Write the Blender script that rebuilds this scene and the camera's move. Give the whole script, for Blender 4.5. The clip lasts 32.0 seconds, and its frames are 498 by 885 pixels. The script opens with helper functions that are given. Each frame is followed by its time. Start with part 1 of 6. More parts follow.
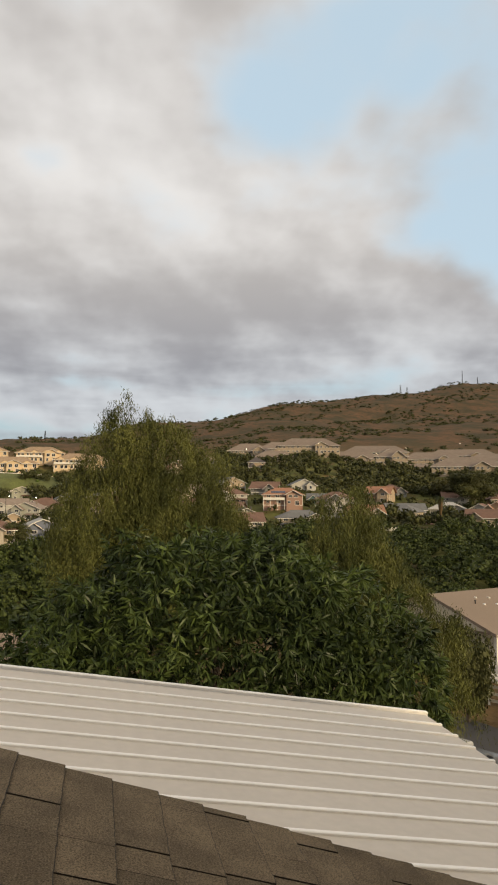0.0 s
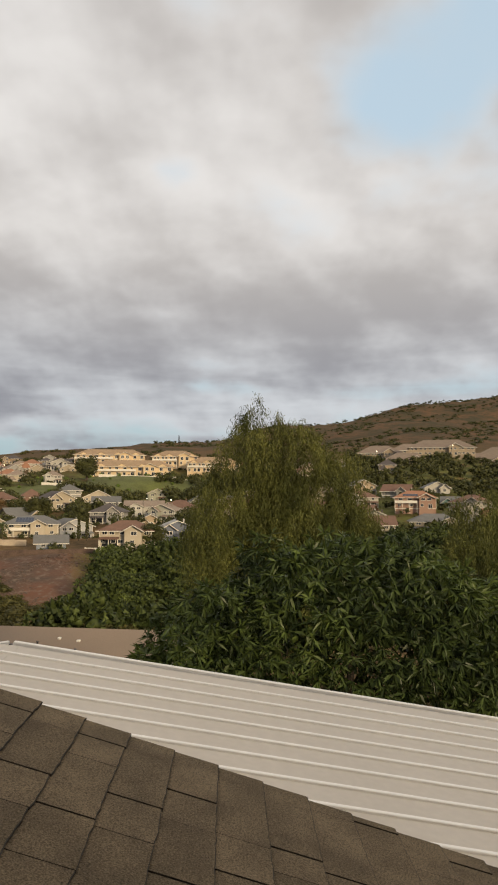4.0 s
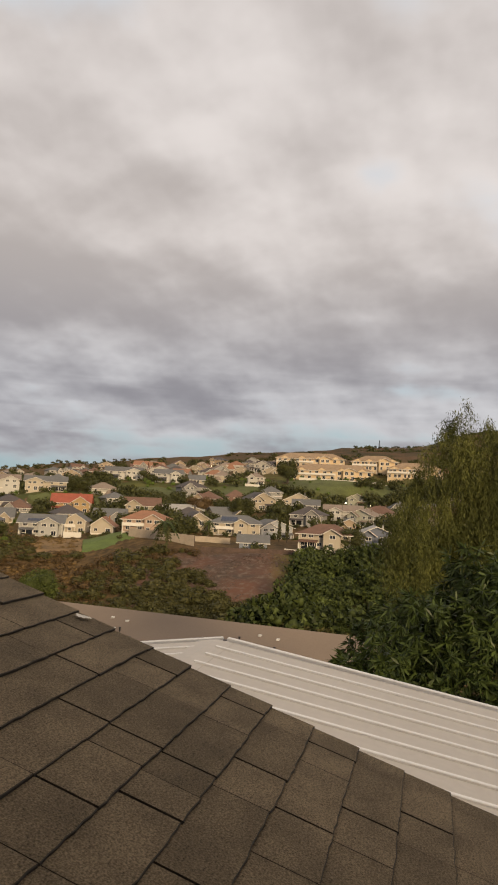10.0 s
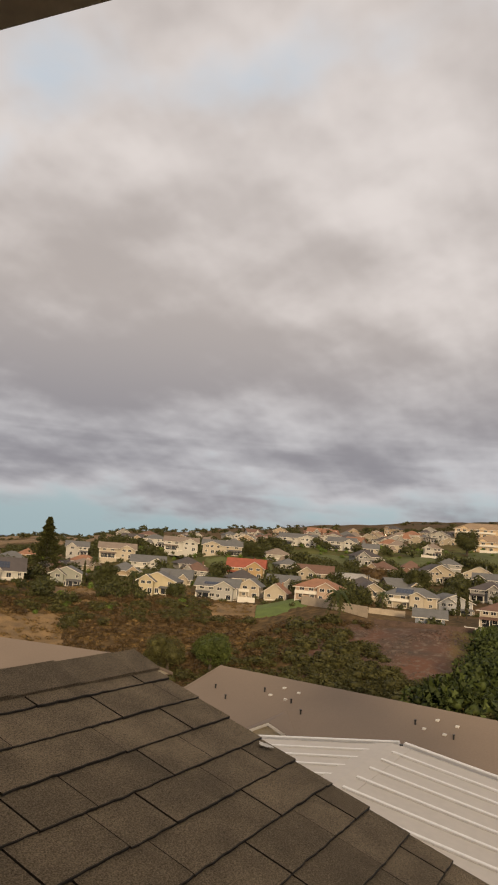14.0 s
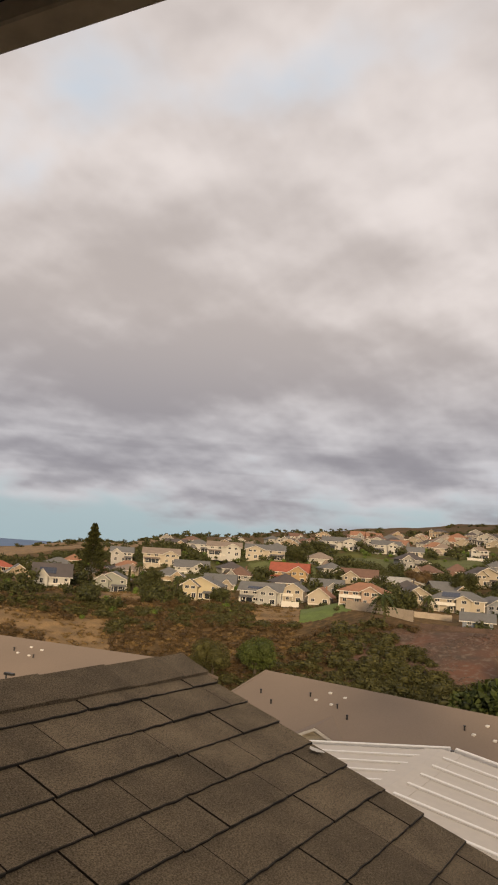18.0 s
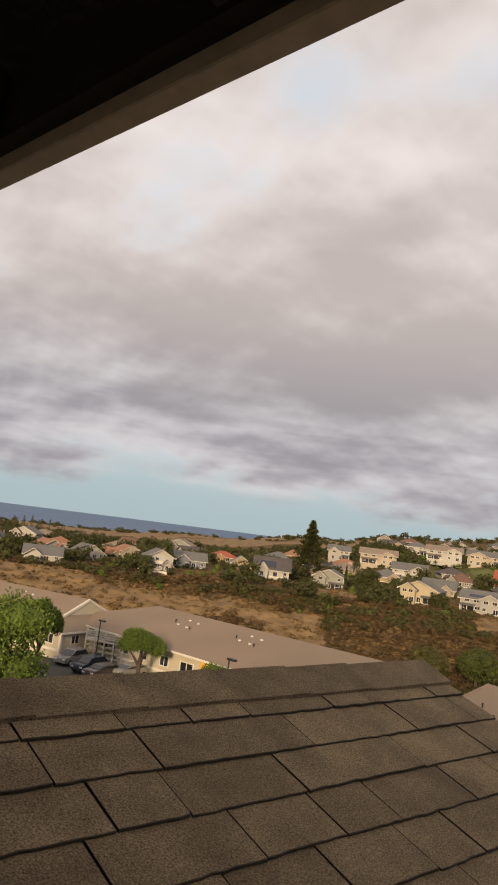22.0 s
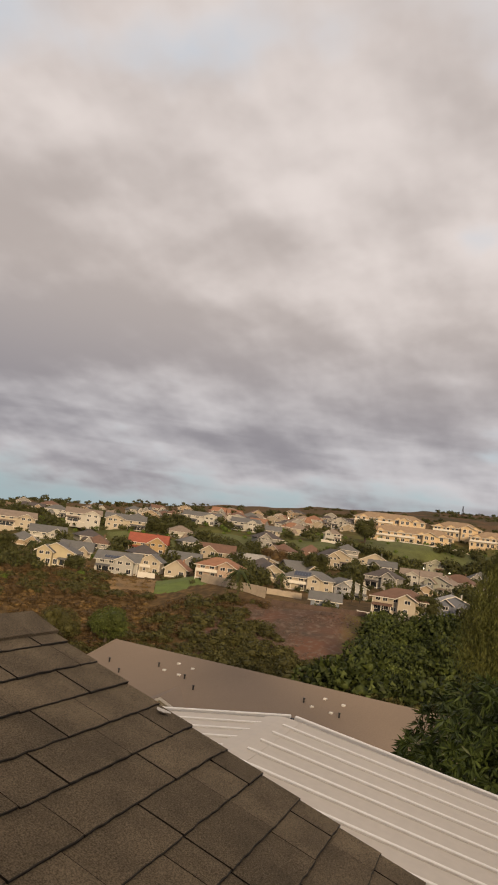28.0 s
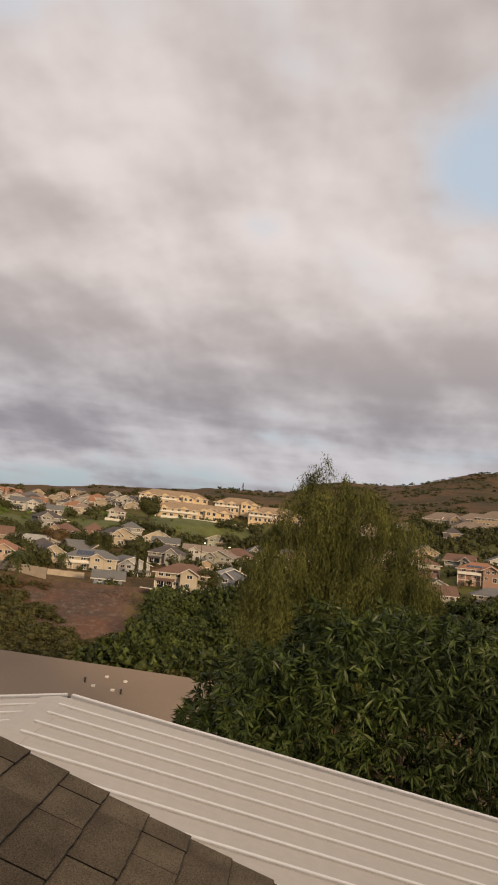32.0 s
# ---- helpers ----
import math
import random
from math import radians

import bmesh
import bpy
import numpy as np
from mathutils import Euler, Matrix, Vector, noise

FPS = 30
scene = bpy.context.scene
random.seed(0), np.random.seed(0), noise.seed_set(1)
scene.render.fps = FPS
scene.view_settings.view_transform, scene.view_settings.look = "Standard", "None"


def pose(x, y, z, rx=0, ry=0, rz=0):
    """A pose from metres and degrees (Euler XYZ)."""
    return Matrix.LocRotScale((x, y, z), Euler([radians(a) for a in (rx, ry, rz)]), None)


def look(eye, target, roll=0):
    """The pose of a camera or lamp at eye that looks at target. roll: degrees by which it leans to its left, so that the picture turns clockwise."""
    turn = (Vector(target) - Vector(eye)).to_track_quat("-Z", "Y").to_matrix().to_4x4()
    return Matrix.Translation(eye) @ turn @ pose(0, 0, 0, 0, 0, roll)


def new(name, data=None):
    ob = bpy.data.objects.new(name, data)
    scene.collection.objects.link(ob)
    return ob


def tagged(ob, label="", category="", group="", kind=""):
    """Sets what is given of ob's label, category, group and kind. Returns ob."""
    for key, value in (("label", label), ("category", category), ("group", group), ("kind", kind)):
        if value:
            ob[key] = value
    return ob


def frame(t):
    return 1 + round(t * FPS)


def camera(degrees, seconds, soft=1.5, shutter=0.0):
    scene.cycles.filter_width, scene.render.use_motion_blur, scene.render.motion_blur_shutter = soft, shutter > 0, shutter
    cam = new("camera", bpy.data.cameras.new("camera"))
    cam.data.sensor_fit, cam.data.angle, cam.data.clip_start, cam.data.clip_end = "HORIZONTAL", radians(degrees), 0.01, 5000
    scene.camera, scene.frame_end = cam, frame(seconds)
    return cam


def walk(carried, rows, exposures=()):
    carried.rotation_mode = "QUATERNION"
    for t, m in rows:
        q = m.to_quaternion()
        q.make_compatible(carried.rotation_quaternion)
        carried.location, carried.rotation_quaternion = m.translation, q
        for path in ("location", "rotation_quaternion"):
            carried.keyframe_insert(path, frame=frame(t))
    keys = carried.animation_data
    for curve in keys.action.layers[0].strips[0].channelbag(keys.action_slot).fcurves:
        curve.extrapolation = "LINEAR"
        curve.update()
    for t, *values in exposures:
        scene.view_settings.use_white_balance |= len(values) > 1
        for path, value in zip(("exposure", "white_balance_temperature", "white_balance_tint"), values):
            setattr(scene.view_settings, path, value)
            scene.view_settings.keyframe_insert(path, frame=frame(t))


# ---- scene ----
cam = camera(37.64, 32.0, soft=2.0)
walk(cam, [
    (0.0, pose(-2.264, -1.889, 0.171, 93.67, -0.17, -101.53)),
    (0.5, pose(-2.279, -1.880, 0.181, 93.68, 0.28, -99.63)),
    (1.0, pose(-2.294, -1.876, 0.188, 93.75, 0.73, -97.88)),
    (1.5, pose(-2.309, -1.868, 0.196, 93.86, 0.78, -96.35)),
    (2.0, pose(-2.304, -1.863, 0.196, 93.96, 0.86, -95.12)),
    (2.5, pose(-2.301, -1.856, 0.196, 94.02, 0.73, -94.11)),
    (4.5, pose(-2.292, -1.830, 0.196, 93.73, -0.50, -90.31)),
    (5.0, pose(-2.291, -1.823, 0.196, 93.64, -0.54, -89.02)),
    (5.5, pose(-2.291, -1.817, 0.198, 93.61, -0.33, -87.60)),
    (6.0, pose(-2.284, -1.811, 0.196, 93.67, -0.12, -86.18)),
    (6.5, pose(-2.284, -1.803, 0.196, 93.81, -0.42, -84.85)),
    (7.0, pose(-2.285, -1.789, 0.197, 93.92, -0.93, -83.63)),
    (7.5, pose(-2.289, -1.779, 0.201, 94.00, -1.46, -82.46)),
    (8.0, pose(-2.281, -1.771, 0.199, 94.06, -1.93, -81.30)),
    (8.5, pose(-2.275, -1.760, 0.202, 94.11, -2.22, -80.15)),
    (9.0, pose(-2.279, -1.755, 0.205, 94.08, -2.29, -78.92)),
    (9.5, pose(-2.278, -1.742, 0.204, 93.99, -2.62, -77.59)),
    (10.0, pose(-2.275, -1.733, 0.211, 93.85, -2.35, -75.91)),
    (10.5, pose(-2.277, -1.729, 0.216, 93.58, -2.41, -74.34)),
    (11.0, pose(-2.307, -1.742, 0.287, 93.39, -2.19, -71.44)),
    (11.5, pose(-2.349, -1.747, 0.352, 94.51, -3.43, -67.89)),
    (12.0, pose(-2.400, -1.728, 0.420, 95.50, -4.80, -65.12)),
    (12.5, pose(-2.414, -1.728, 0.437, 96.21, -5.43, -63.95)),
    (13.0, pose(-2.436, -1.744, 0.445, 97.27, -5.02, -63.37)),
    (13.5, pose(-2.440, -1.754, 0.446, 97.99, -4.71, -62.91)),
    (14.0, pose(-2.436, -1.754, 0.441, 98.30, -4.36, -62.47)),
    (14.5, pose(-2.432, -1.753, 0.438, 98.30, -4.14, -62.17)),
    (16.5, pose(-2.429, -1.749, 0.435, 97.93, -3.92, -61.39)),
    (17.0, pose(-2.424, -1.745, 0.432, 98.03, -3.91, -61.07)),
    (17.5, pose(-2.429, -1.747, 0.434, 98.20, -3.87, -60.38)),
    (18.0, pose(-2.435, -1.738, 0.436, 98.40, -3.89, -59.13)),
    (18.5, pose(-2.427, -1.718, 0.429, 98.69, -3.84, -57.25)),
    (19.0, pose(-2.428, -1.709, 0.427, 99.07, -3.93, -54.84)),
    (19.5, pose(-2.452, -1.699, 0.434, 99.46, -4.16, -52.21)),
    (20.0, pose(-2.465, -1.686, 0.438, 99.57, -4.53, -49.93)),
    (20.5, pose(-2.467, -1.674, 0.436, 99.35, -5.06, -47.71)),
    (21.0, pose(-2.466, -1.665, 0.433, 98.79, -5.61, -45.77)),
    (21.5, pose(-2.464, -1.652, 0.430, 97.69, -6.35, -43.76)),
    (22.0, pose(-2.466, -1.645, 0.427, 96.74, -7.13, -42.30)),
    (22.5, pose(-2.466, -1.642, 0.426, 96.21, -8.17, -43.41)),
    (23.0, pose(-2.465, -1.646, 0.425, 96.25, -8.54, -45.87)),
    (23.5, pose(-2.456, -1.652, 0.424, 96.44, -8.61, -48.59)),
    (24.0, pose(-2.455, -1.656, 0.421, 96.63, -8.50, -51.56)),
    (24.5, pose(-2.439, -1.664, 0.418, 96.69, -8.26, -54.59)),
    (25.0, pose(-2.422, -1.678, 0.413, 96.75, -7.96, -57.47)),
    (25.5, pose(-2.420, -1.676, 0.410, 96.85, -7.95, -60.00)),
    (27.5, pose(-2.413, -1.710, 0.403, 97.32, -7.79, -67.62)),
    (28.0, pose(-2.408, -1.718, 0.399, 97.40, -7.39, -70.01)),
    (28.5, pose(-2.398, -1.712, 0.394, 97.57, -7.34, -72.36)),
    (29.0, pose(-2.400, -1.720, 0.394, 97.69, -7.26, -74.51)),
    (29.5, pose(-2.388, -1.729, 0.389, 97.75, -6.85, -76.49)),
    (30.0, pose(-2.385, -1.734, 0.389, 97.62, -6.69, -78.30)),
    (30.5, pose(-2.369, -1.739, 0.378, 97.55, -6.45, -80.30)),
    (31.0, pose(-2.373, -1.742, 0.377, 97.50, -6.42, -82.45)),
    (31.5, pose(-2.353, -1.742, 0.367, 97.52, -6.21, -84.55)),
    (32.0, pose(-2.404, -1.756, 0.382, 97.60, -5.89, -86.79)),
], exposures=[(0, 0.15, 6220, 5), (5, 0.1, 6260, 6), (9, 0.04, 6400, 9), (13, -0.04, 6500, 10), (17, 0.02, 6520, 11), (20, 0.16, 6580, 12), (23, 0.17, 6620, 12), (26, 0.02, 6620, 12), (29, -0.03, 6600, 12), (32, -0.02, 6560, 13)])

# world: evening sky under a broken deck of stratocumulus
world = bpy.data.worlds.new("evening_sky")
scene.world = world
world.use_nodes = True


def sky_nodes():
    nt = world.node_tree
    nt.nodes.clear()
    N, L = nt.nodes.new, nt.links.new

    def m(op, a, b=None, c=None, clamp=False):
        n = N("ShaderNodeMath")
        n.operation, n.use_clamp = op, clamp
        for i, s in enumerate((a, b, c)):
            if s is None:
                continue
            if isinstance(s, (int, float)):
                n.inputs[i].default_value = s
            else:
                L(s, n.inputs[i])
        return n.outputs[0]

    def ramp(x, a, b, lo=0.0, hi=1.0, smooth=True):
        n = N("ShaderNodeMapRange")
        n.interpolation_type = "SMOOTHSTEP" if smooth else "LINEAR"
        L(x, n.inputs[0])
        for i, v in enumerate((a, b, lo, hi)):
            n.inputs[i + 1].default_value = v
        return n.outputs[0]

    def noise_at(vec, scale, detail=6.0, rough=0.55, dist=0.0):
        n = N("ShaderNodeTexNoise")
        L(vec, n.inputs["Vector"])
        for k, v in (("Scale", scale), ("Detail", detail), ("Roughness", rough), ("Distortion", dist)):
            n.inputs[k].default_value = v
        return n.outputs["Fac"]

    def mix(f, a, b):
        n = N("ShaderNodeMix")
        n.data_type = "RGBA"
        if isinstance(f, (int, float)):
            n.inputs[0].default_value = f
        else:
            L(f, n.inputs[0])
        for i, s in ((6, a), (7, b)):
            if isinstance(s, tuple):
                n.inputs[i].default_value = (*s, 1)
            else:
                L(s, n.inputs[i])
        return n.outputs[2]

    tc = N("ShaderNodeTexCoord").outputs["Generated"]
    sep = N("ShaderNodeSeparateXYZ")
    L(tc, sep.inputs[0])
    x, y, z = sep.outputs
    el = m("ARCSINE", z)
    az = m("ARCTAN2", x, y)
    # a flat cloud deck seen from below: puffs overhead, drawn out into streaks towards the horizon
    far = m("DIVIDE", 1.0, m("ADD", m("MAXIMUM", z, 0.0), 0.42))
    plan = N("ShaderNodeCombineXYZ")
    L(m("MULTIPLY", x, far), plan.inputs[0])
    L(m("MULTIPLY", y, far), plan.inputs[1])
    deck = plan.outputs[0]

    def shifted(vec, by):
        n = N("ShaderNodeVectorMath")
        n.operation = "ADD"
        L(vec, n.inputs[0])
        n.inputs[1].default_value = by
        return n.outputs[0]

    sunward = Vector((math.sin(SUN_AZ), math.cos(SUN_AZ), 0.0))
    big = noise_at(deck, 1.9, 2.0, 0.45, 0.0)
    mid = noise_at(deck, 3.9, 4.0, 0.42, 0.0)
    fine = noise_at(deck, 10.5, 4.0, 0.46, 0.0)
    # sides of the billows that face the low sun catch the light
    relief = m("SUBTRACT", noise_at(shifted(deck, sunward * 0.05), 3.9, 4.0, 0.42, 0.0), mid)
    curl = m("SUBTRACT", noise_at(shifted(deck, sunward * 0.02), 10.5, 4.0, 0.46, 0.0), fine)

    # low down the deck is seen edge-on, as thin level streaks
    level = N("ShaderNodeCombineXYZ")
    L(m("MULTIPLY", az, 4.5), level.inputs[0])
    L(m("MULTIPLY", el, 42.0), level.inputs[1])
    streak = m("MULTIPLY", m("SUBTRACT", noise_at(level.outputs[0], 1.0, 3.0, 0.5, 0.4), 0.5), ramp(el, radians(5), radians(15), 1.0, 0.0))

    def spot(a0, e0, ra, re):
        """A soft patch round one direction, 1 in its middle."""
        u = m("DIVIDE", m("SUBTRACT", az, radians(a0)), radians(ra))
        v = m("DIVIDE", m("SUBTRACT", el, radians(e0)), radians(re))
        q = m("ADD", m("MULTIPLY", u, u), m("MULTIPLY", v, v))
        return m("EXPONENT", m("MULTIPLY", q, -1.0))

    def total(parts, start):
        s = start
        for f, w in parts:
            s = m("ADD", s, m("MULTIPLY", f, w))
        return s

    # cover: where the deck closes and where it breaks
    cover = total([(streak, 0.6), (m("SUBTRACT", mid, 0.5), 1.5), (m("SUBTRACT", big, 0.5), 0.7), (m("SUBTRACT", fine, 0.5), 0.65),
                   (spot(119, 33, 15, 10), -0.78), (spot(121, 19, 8, 5.5), -0.75), (spot(102.5, 28.5, 5, 4.5), -0.5), (spot(97, 34, 5, 4), -0.35), (spot(87, 36, 6, 3), -0.25), (spot(85, 24.4, 2.5, 1.6), -0.25),
                   (spot(104, 7.8, 8, 0.8), -0.5), (spot(90, 8.1, 6, 0.7), -0.4), (spot(44, 34, 9, 4), -0.22), (spot(74, 38, 8, 4), -0.2), (spot(60, 35, 7, 3), -0.15),
                   (spot(28, 22, 4, 3), -0.15), (spot(36, 0.5, 32, 2.6), -1.1), (spot(80, 3.5, 12, 1.6), -0.35),
                   (spot(100, 15, 14, 5), 0.45), (spot(56, 20, 20, 9), 0.4), (spot(45, 9, 30, 2.5), 0.3), (spot(78, 22, 10, 8), 0.2)], 0.82)
    amount = ramp(cover, 0.0, 0.78)
    # thickness: grey bases, pale edges
    thick = total([(streak, 0.75), (relief, -1.15), (curl, -0.35), (m("SUBTRACT", mid, 0.5), 0.75), (m("SUBTRACT", fine, 0.5), 0.2), (m("SUBTRACT", big, 0.5), 0.55),
                   (spot(49, 12.7, 8, 3.2), 0.42), (spot(60, 13.5, 8, 3), 0.22), (spot(97, 14, 9, 3), 0.3), (spot(82, 12.5, 9, 3), 0.24), (spot(72, 7, 9, 1.3), 0.22), (spot(110, 15, 8, 3), 0.14), (spot(34, 13, 8, 3), 0.12), (spot(51, 23, 9, 3), 0.2), (spot(79, 27, 8, 4), 0.16), (spot(63, 22, 6, 3), 0.1),
                   (spot(50, 29, 7, 1.6), -0.3), (spot(66, 10, 5, 1.5), -0.22), (spot(75, 13, 4, 1.6), -0.25), (spot(60, 15.5, 3, 1.5), -0.2), (spot(85, 24, 5, 3), -0.25), (spot(79, 17.5, 4, 2), -0.18), (spot(74, 31, 9, 6), -0.34), (spot(94, 30, 7, 5), -0.2), (spot(100, 24, 8, 2), -0.2), (spot(116, 12, 6, 1.2), -0.2), (spot(90, 6.5, 20, 2), -0.28), (spot(32, 6.5, 8, 1.2), -0.25), (spot(44, 16.7, 3, 1.2), -0.2), (spot(40, 3, 9, 0.5), -0.4), (spot(46, 15, 20, 8), 0.26), (spot(72, 14, 14, 6), 0.1)], 0.48)
    shade = ramp(thick, -0.05, 0.98)
    warm = ramp(el, radians(6), radians(20))
    pale = mix(warm, (0.62, 0.61, 0.625), (0.785, 0.72, 0.685))
    base = mix(warm, (0.285, 0.275, 0.30), (0.475, 0.425, 0.40))
    cloud = mix(shade, pale, base)
    # an overcast sky brightens towards the zenith
    over = N("ShaderNodeVectorMath")
    over.operation = "SCALE"
    L(cloud, over.inputs[0])
    L(ramp(el, radians(36), radians(78), 1.0, 1.45), over.inputs["Scale"])
    cloud = mix(ramp(el, radians(36), radians(78)), over.outputs[0], (1.14, 0.93, 0.71))
    sky = N("ShaderNodeTexSky")
    sky.sky_type, sky.sun_disc = "NISHITA", False
    sky.sun_elevation, sky.sun_rotation = SUN_EL, SUN_AZ
    dim = N("ShaderNodeVectorMath")
    dim.operation = "SCALE"
    L(sky.outputs[0], dim.inputs[0])
    dim.inputs["Scale"].default_value = 0.10
    veil = mix(0.7, dim.outputs[0], (0.66, 0.765, 0.855))
    low = mix(ramp(el, radians(-1), radians(15)), (0.36, 0.46, 0.485), veil)
    out = mix(amount, low, cloud)
    bg = N("ShaderNodeBackground")
    L(out, bg.inputs[0])
    bg.inputs[1].default_value = 1.0
    L(bg.outputs[0], N("ShaderNodeOutputWorld").inputs[0])


SUN_EL, SUN_AZ = radians(12), radians(236)
sky_nodes()
sun = new("sun", bpy.data.lights.new("sun", "SUN"))
sun.data.energy, sun.data.angle, sun.data.color = 3.9, radians(9), (1.0, 0.75, 0.46)
away = Vector((math.sin(SUN_AZ) * math.cos(SUN_EL), math.cos(SUN_AZ) * math.cos(SUN_EL), math.sin(SUN_EL)))
sun.matrix_world = look(away * 50, (0, 0, 0))
scene.view_settings.exposure = 0.0

# ---- materials ----
def material(name, colour, rough=0.8, metal=0.0, vary=0.25, scale=3.0, fine=40.0, bump=0.3, depth=0.01, other=None, random_by=0.0, coords="Object", island=0.0, spec=0.5):
    """A surface with stains at one scale, grain at another, and fine relief."""
    mat = bpy.data.materials.new(name)
    mat.use_nodes = True
    nt = mat.node_tree
    N, L = nt.nodes.new, nt.links.new
    p = nt.nodes["Principled BSDF"]
    tc = N("ShaderNodeNewGeometry").outputs["Position"] if coords == "Place" else N("ShaderNodeTexCoord").outputs[coords]
    outs = []
    for s, d in ((scale, 5.0), (fine, 3.0)):
        n = N("ShaderNodeTexNoise")
        L(tc, n.inputs["Vector"])
        n.inputs["Scale"].default_value, n.inputs["Detail"].default_value = s, d
        outs.append(n.outputs["Fac"])
    other = other or tuple(c * (1 - vary) for c in colour)
    mixed = N("ShaderNodeMix")
    mixed.data_type = "RGBA"
    mixed.inputs[6].default_value, mixed.inputs[7].default_value = (*colour, 1), (*other, 1)
    r = N("ShaderNodeMapRange")
    r.inputs[1].default_value, r.inputs[2].default_value = 0.3, 0.7
    L(outs[0], r.inputs[0])
    L(r.outputs[0], mixed.inputs[0])
    value = N("ShaderNodeHueSaturation")
    L(mixed.outputs[2], value.inputs["Color"])
    g = N("ShaderNodeMapRange")
    g.inputs[1].default_value, g.inputs[2].default_value = 0.25, 0.75
    g.inputs[3].default_value, g.inputs[4].default_value = 1 - vary * 0.7, 1 + vary * 0.7
    L(outs[1], g.inputs[0])
    last = g.outputs[0]
    for amount, src in ((random_by, "obj"), (island, "isl")):
        if amount:
            rnd = N("ShaderNodeObjectInfo").outputs["Random"] if src == "obj" else N("ShaderNodeNewGeometry").outputs["Random Per Island"]
            mr = N("ShaderNodeMapRange")
            mr.inputs[3].default_value, mr.inputs[4].default_value = 1 - amount, 1 + amount
            L(rnd, mr.inputs[0])
            mul = N("ShaderNodeMath")
            mul.operation = "MULTIPLY"
            L(last, mul.inputs[0])
            L(mr.outputs[0], mul.inputs[1])
            last = mul.outputs[0]
    L(last, value.inputs["Value"])
    L(value.outputs[0], p.inputs["Base Color"])
    p.inputs["Roughness"].default_value, p.inputs["Metallic"].default_value = rough, metal
    p.inputs["Specular IOR Level"].default_value = spec
    if bump:
        b = N("ShaderNodeBump")
        b.inputs["Strength"].default_value, b.inputs["Distance"].default_value = bump, depth
        L(outs[1], b.inputs["Height"])
        L(b.outputs[0], p.inputs["Normal"])
    return mat


MAT = {}


def paint(colour, rough=0.75):
    key = ("paint", colour)
    if key not in MAT:
        MAT[key] = material("painted_wall", colour, rough, vary=0.1, scale=0.4, fine=6.0, bump=0.15, depth=0.01)
    return MAT[key]


def roofing(colour):
    key = ("roof", colour)
    if key not in MAT:
        MAT[key] = material("roofing", colour, 0.9, vary=0.22, scale=0.5, fine=5.0, bump=0.5, depth=0.03, random_by=0.05)
    return MAT[key]


def leaves(name, colour, other, rough=0.6):
    return material(name, colour, rough, vary=0.2, scale=0.6, fine=9.0, bump=0.0, other=other, island=0.35, spec=0.15)


glass = material("window_glass", (0.03, 0.035, 0.045), 0.12, vary=0.2, scale=0.6, bump=0.0, random_by=0.5)
white_trim = material("white_trim", (0.62, 0.585, 0.52), 0.6, vary=0.08, scale=1.0, bump=0.1)
bark = material("bark", (0.085, 0.066, 0.05), 0.95, vary=0.4, scale=4.0, fine=20.0, bump=0.8, depth=0.03)
black_metal = material("dark_metal", (0.03, 0.03, 0.03), 0.5, 0.3, bump=0.1)
solar = material("solar_glass", (0.02, 0.03, 0.06), 0.15, vary=0.2, bump=0.0)

# ---- tools ----
EYE = Vector((-2.35, -1.75, 0.35))


def part(name, bm, mat, parent=None, label=""):
    me = bpy.data.meshes.new(name)
    bm.to_mesh(me)
    bm.free()
    ob = new(name, me)
    if mat:
        me.materials.append(mat)
    if parent:
        ob.parent = parent
    if label:
        tagged(ob, label)
    return ob


def again(name, me, parent, at, scale=(1, 1, 1), rz=0.0):
    """One more object on a mesh that is there already."""
    ob = new(name, me)
    ob.parent = parent
    ob.matrix_basis = Matrix.LocRotScale(at, Euler((0, 0, rz)), scale)
    return ob


def box(bm, x0, y0, z0, x1, y1, z1, bevel=0.0):
    v = [bm.verts.new(p) for p in ((x0, y0, z0), (x1, y0, z0), (x1, y1, z0), (x0, y1, z0), (x0, y0, z1), (x1, y0, z1), (x1, y1, z1), (x0, y1, z1))]
    fs = [bm.faces.new([v[i] for i in q]) for q in ((3, 2, 1, 0), (4, 5, 6, 7), (0, 1, 5, 4), (1, 2, 6, 5), (2, 3, 7, 6), (3, 0, 4, 7))]
    if bevel:
        es = list({e for f in fs for e in f.edges})
        bmesh.ops.bevel(bm, geom=es, offset=bevel, segments=1, affect="EDGES")
    return bm


def boxed(*a, **k):
    return box(bmesh.new(), *a, **k)


def prism(bm, outline, shift):
    """Sweeps a flat outline along a vector into a solid."""
    a = [bm.verts.new(p) for p in outline]
    b = [bm.verts.new(Vector(p) + Vector(shift)) for p in outline]
    n = len(a)
    bm.faces.new(a[::-1])
    bm.faces.new(b)
    for i in range(n):
        bm.faces.new((a[i], a[(i + 1) % n], b[(i + 1) % n], b[i]))
    bmesh.ops.recalc_face_normals(bm, faces=bm.faces[:])
    return bm


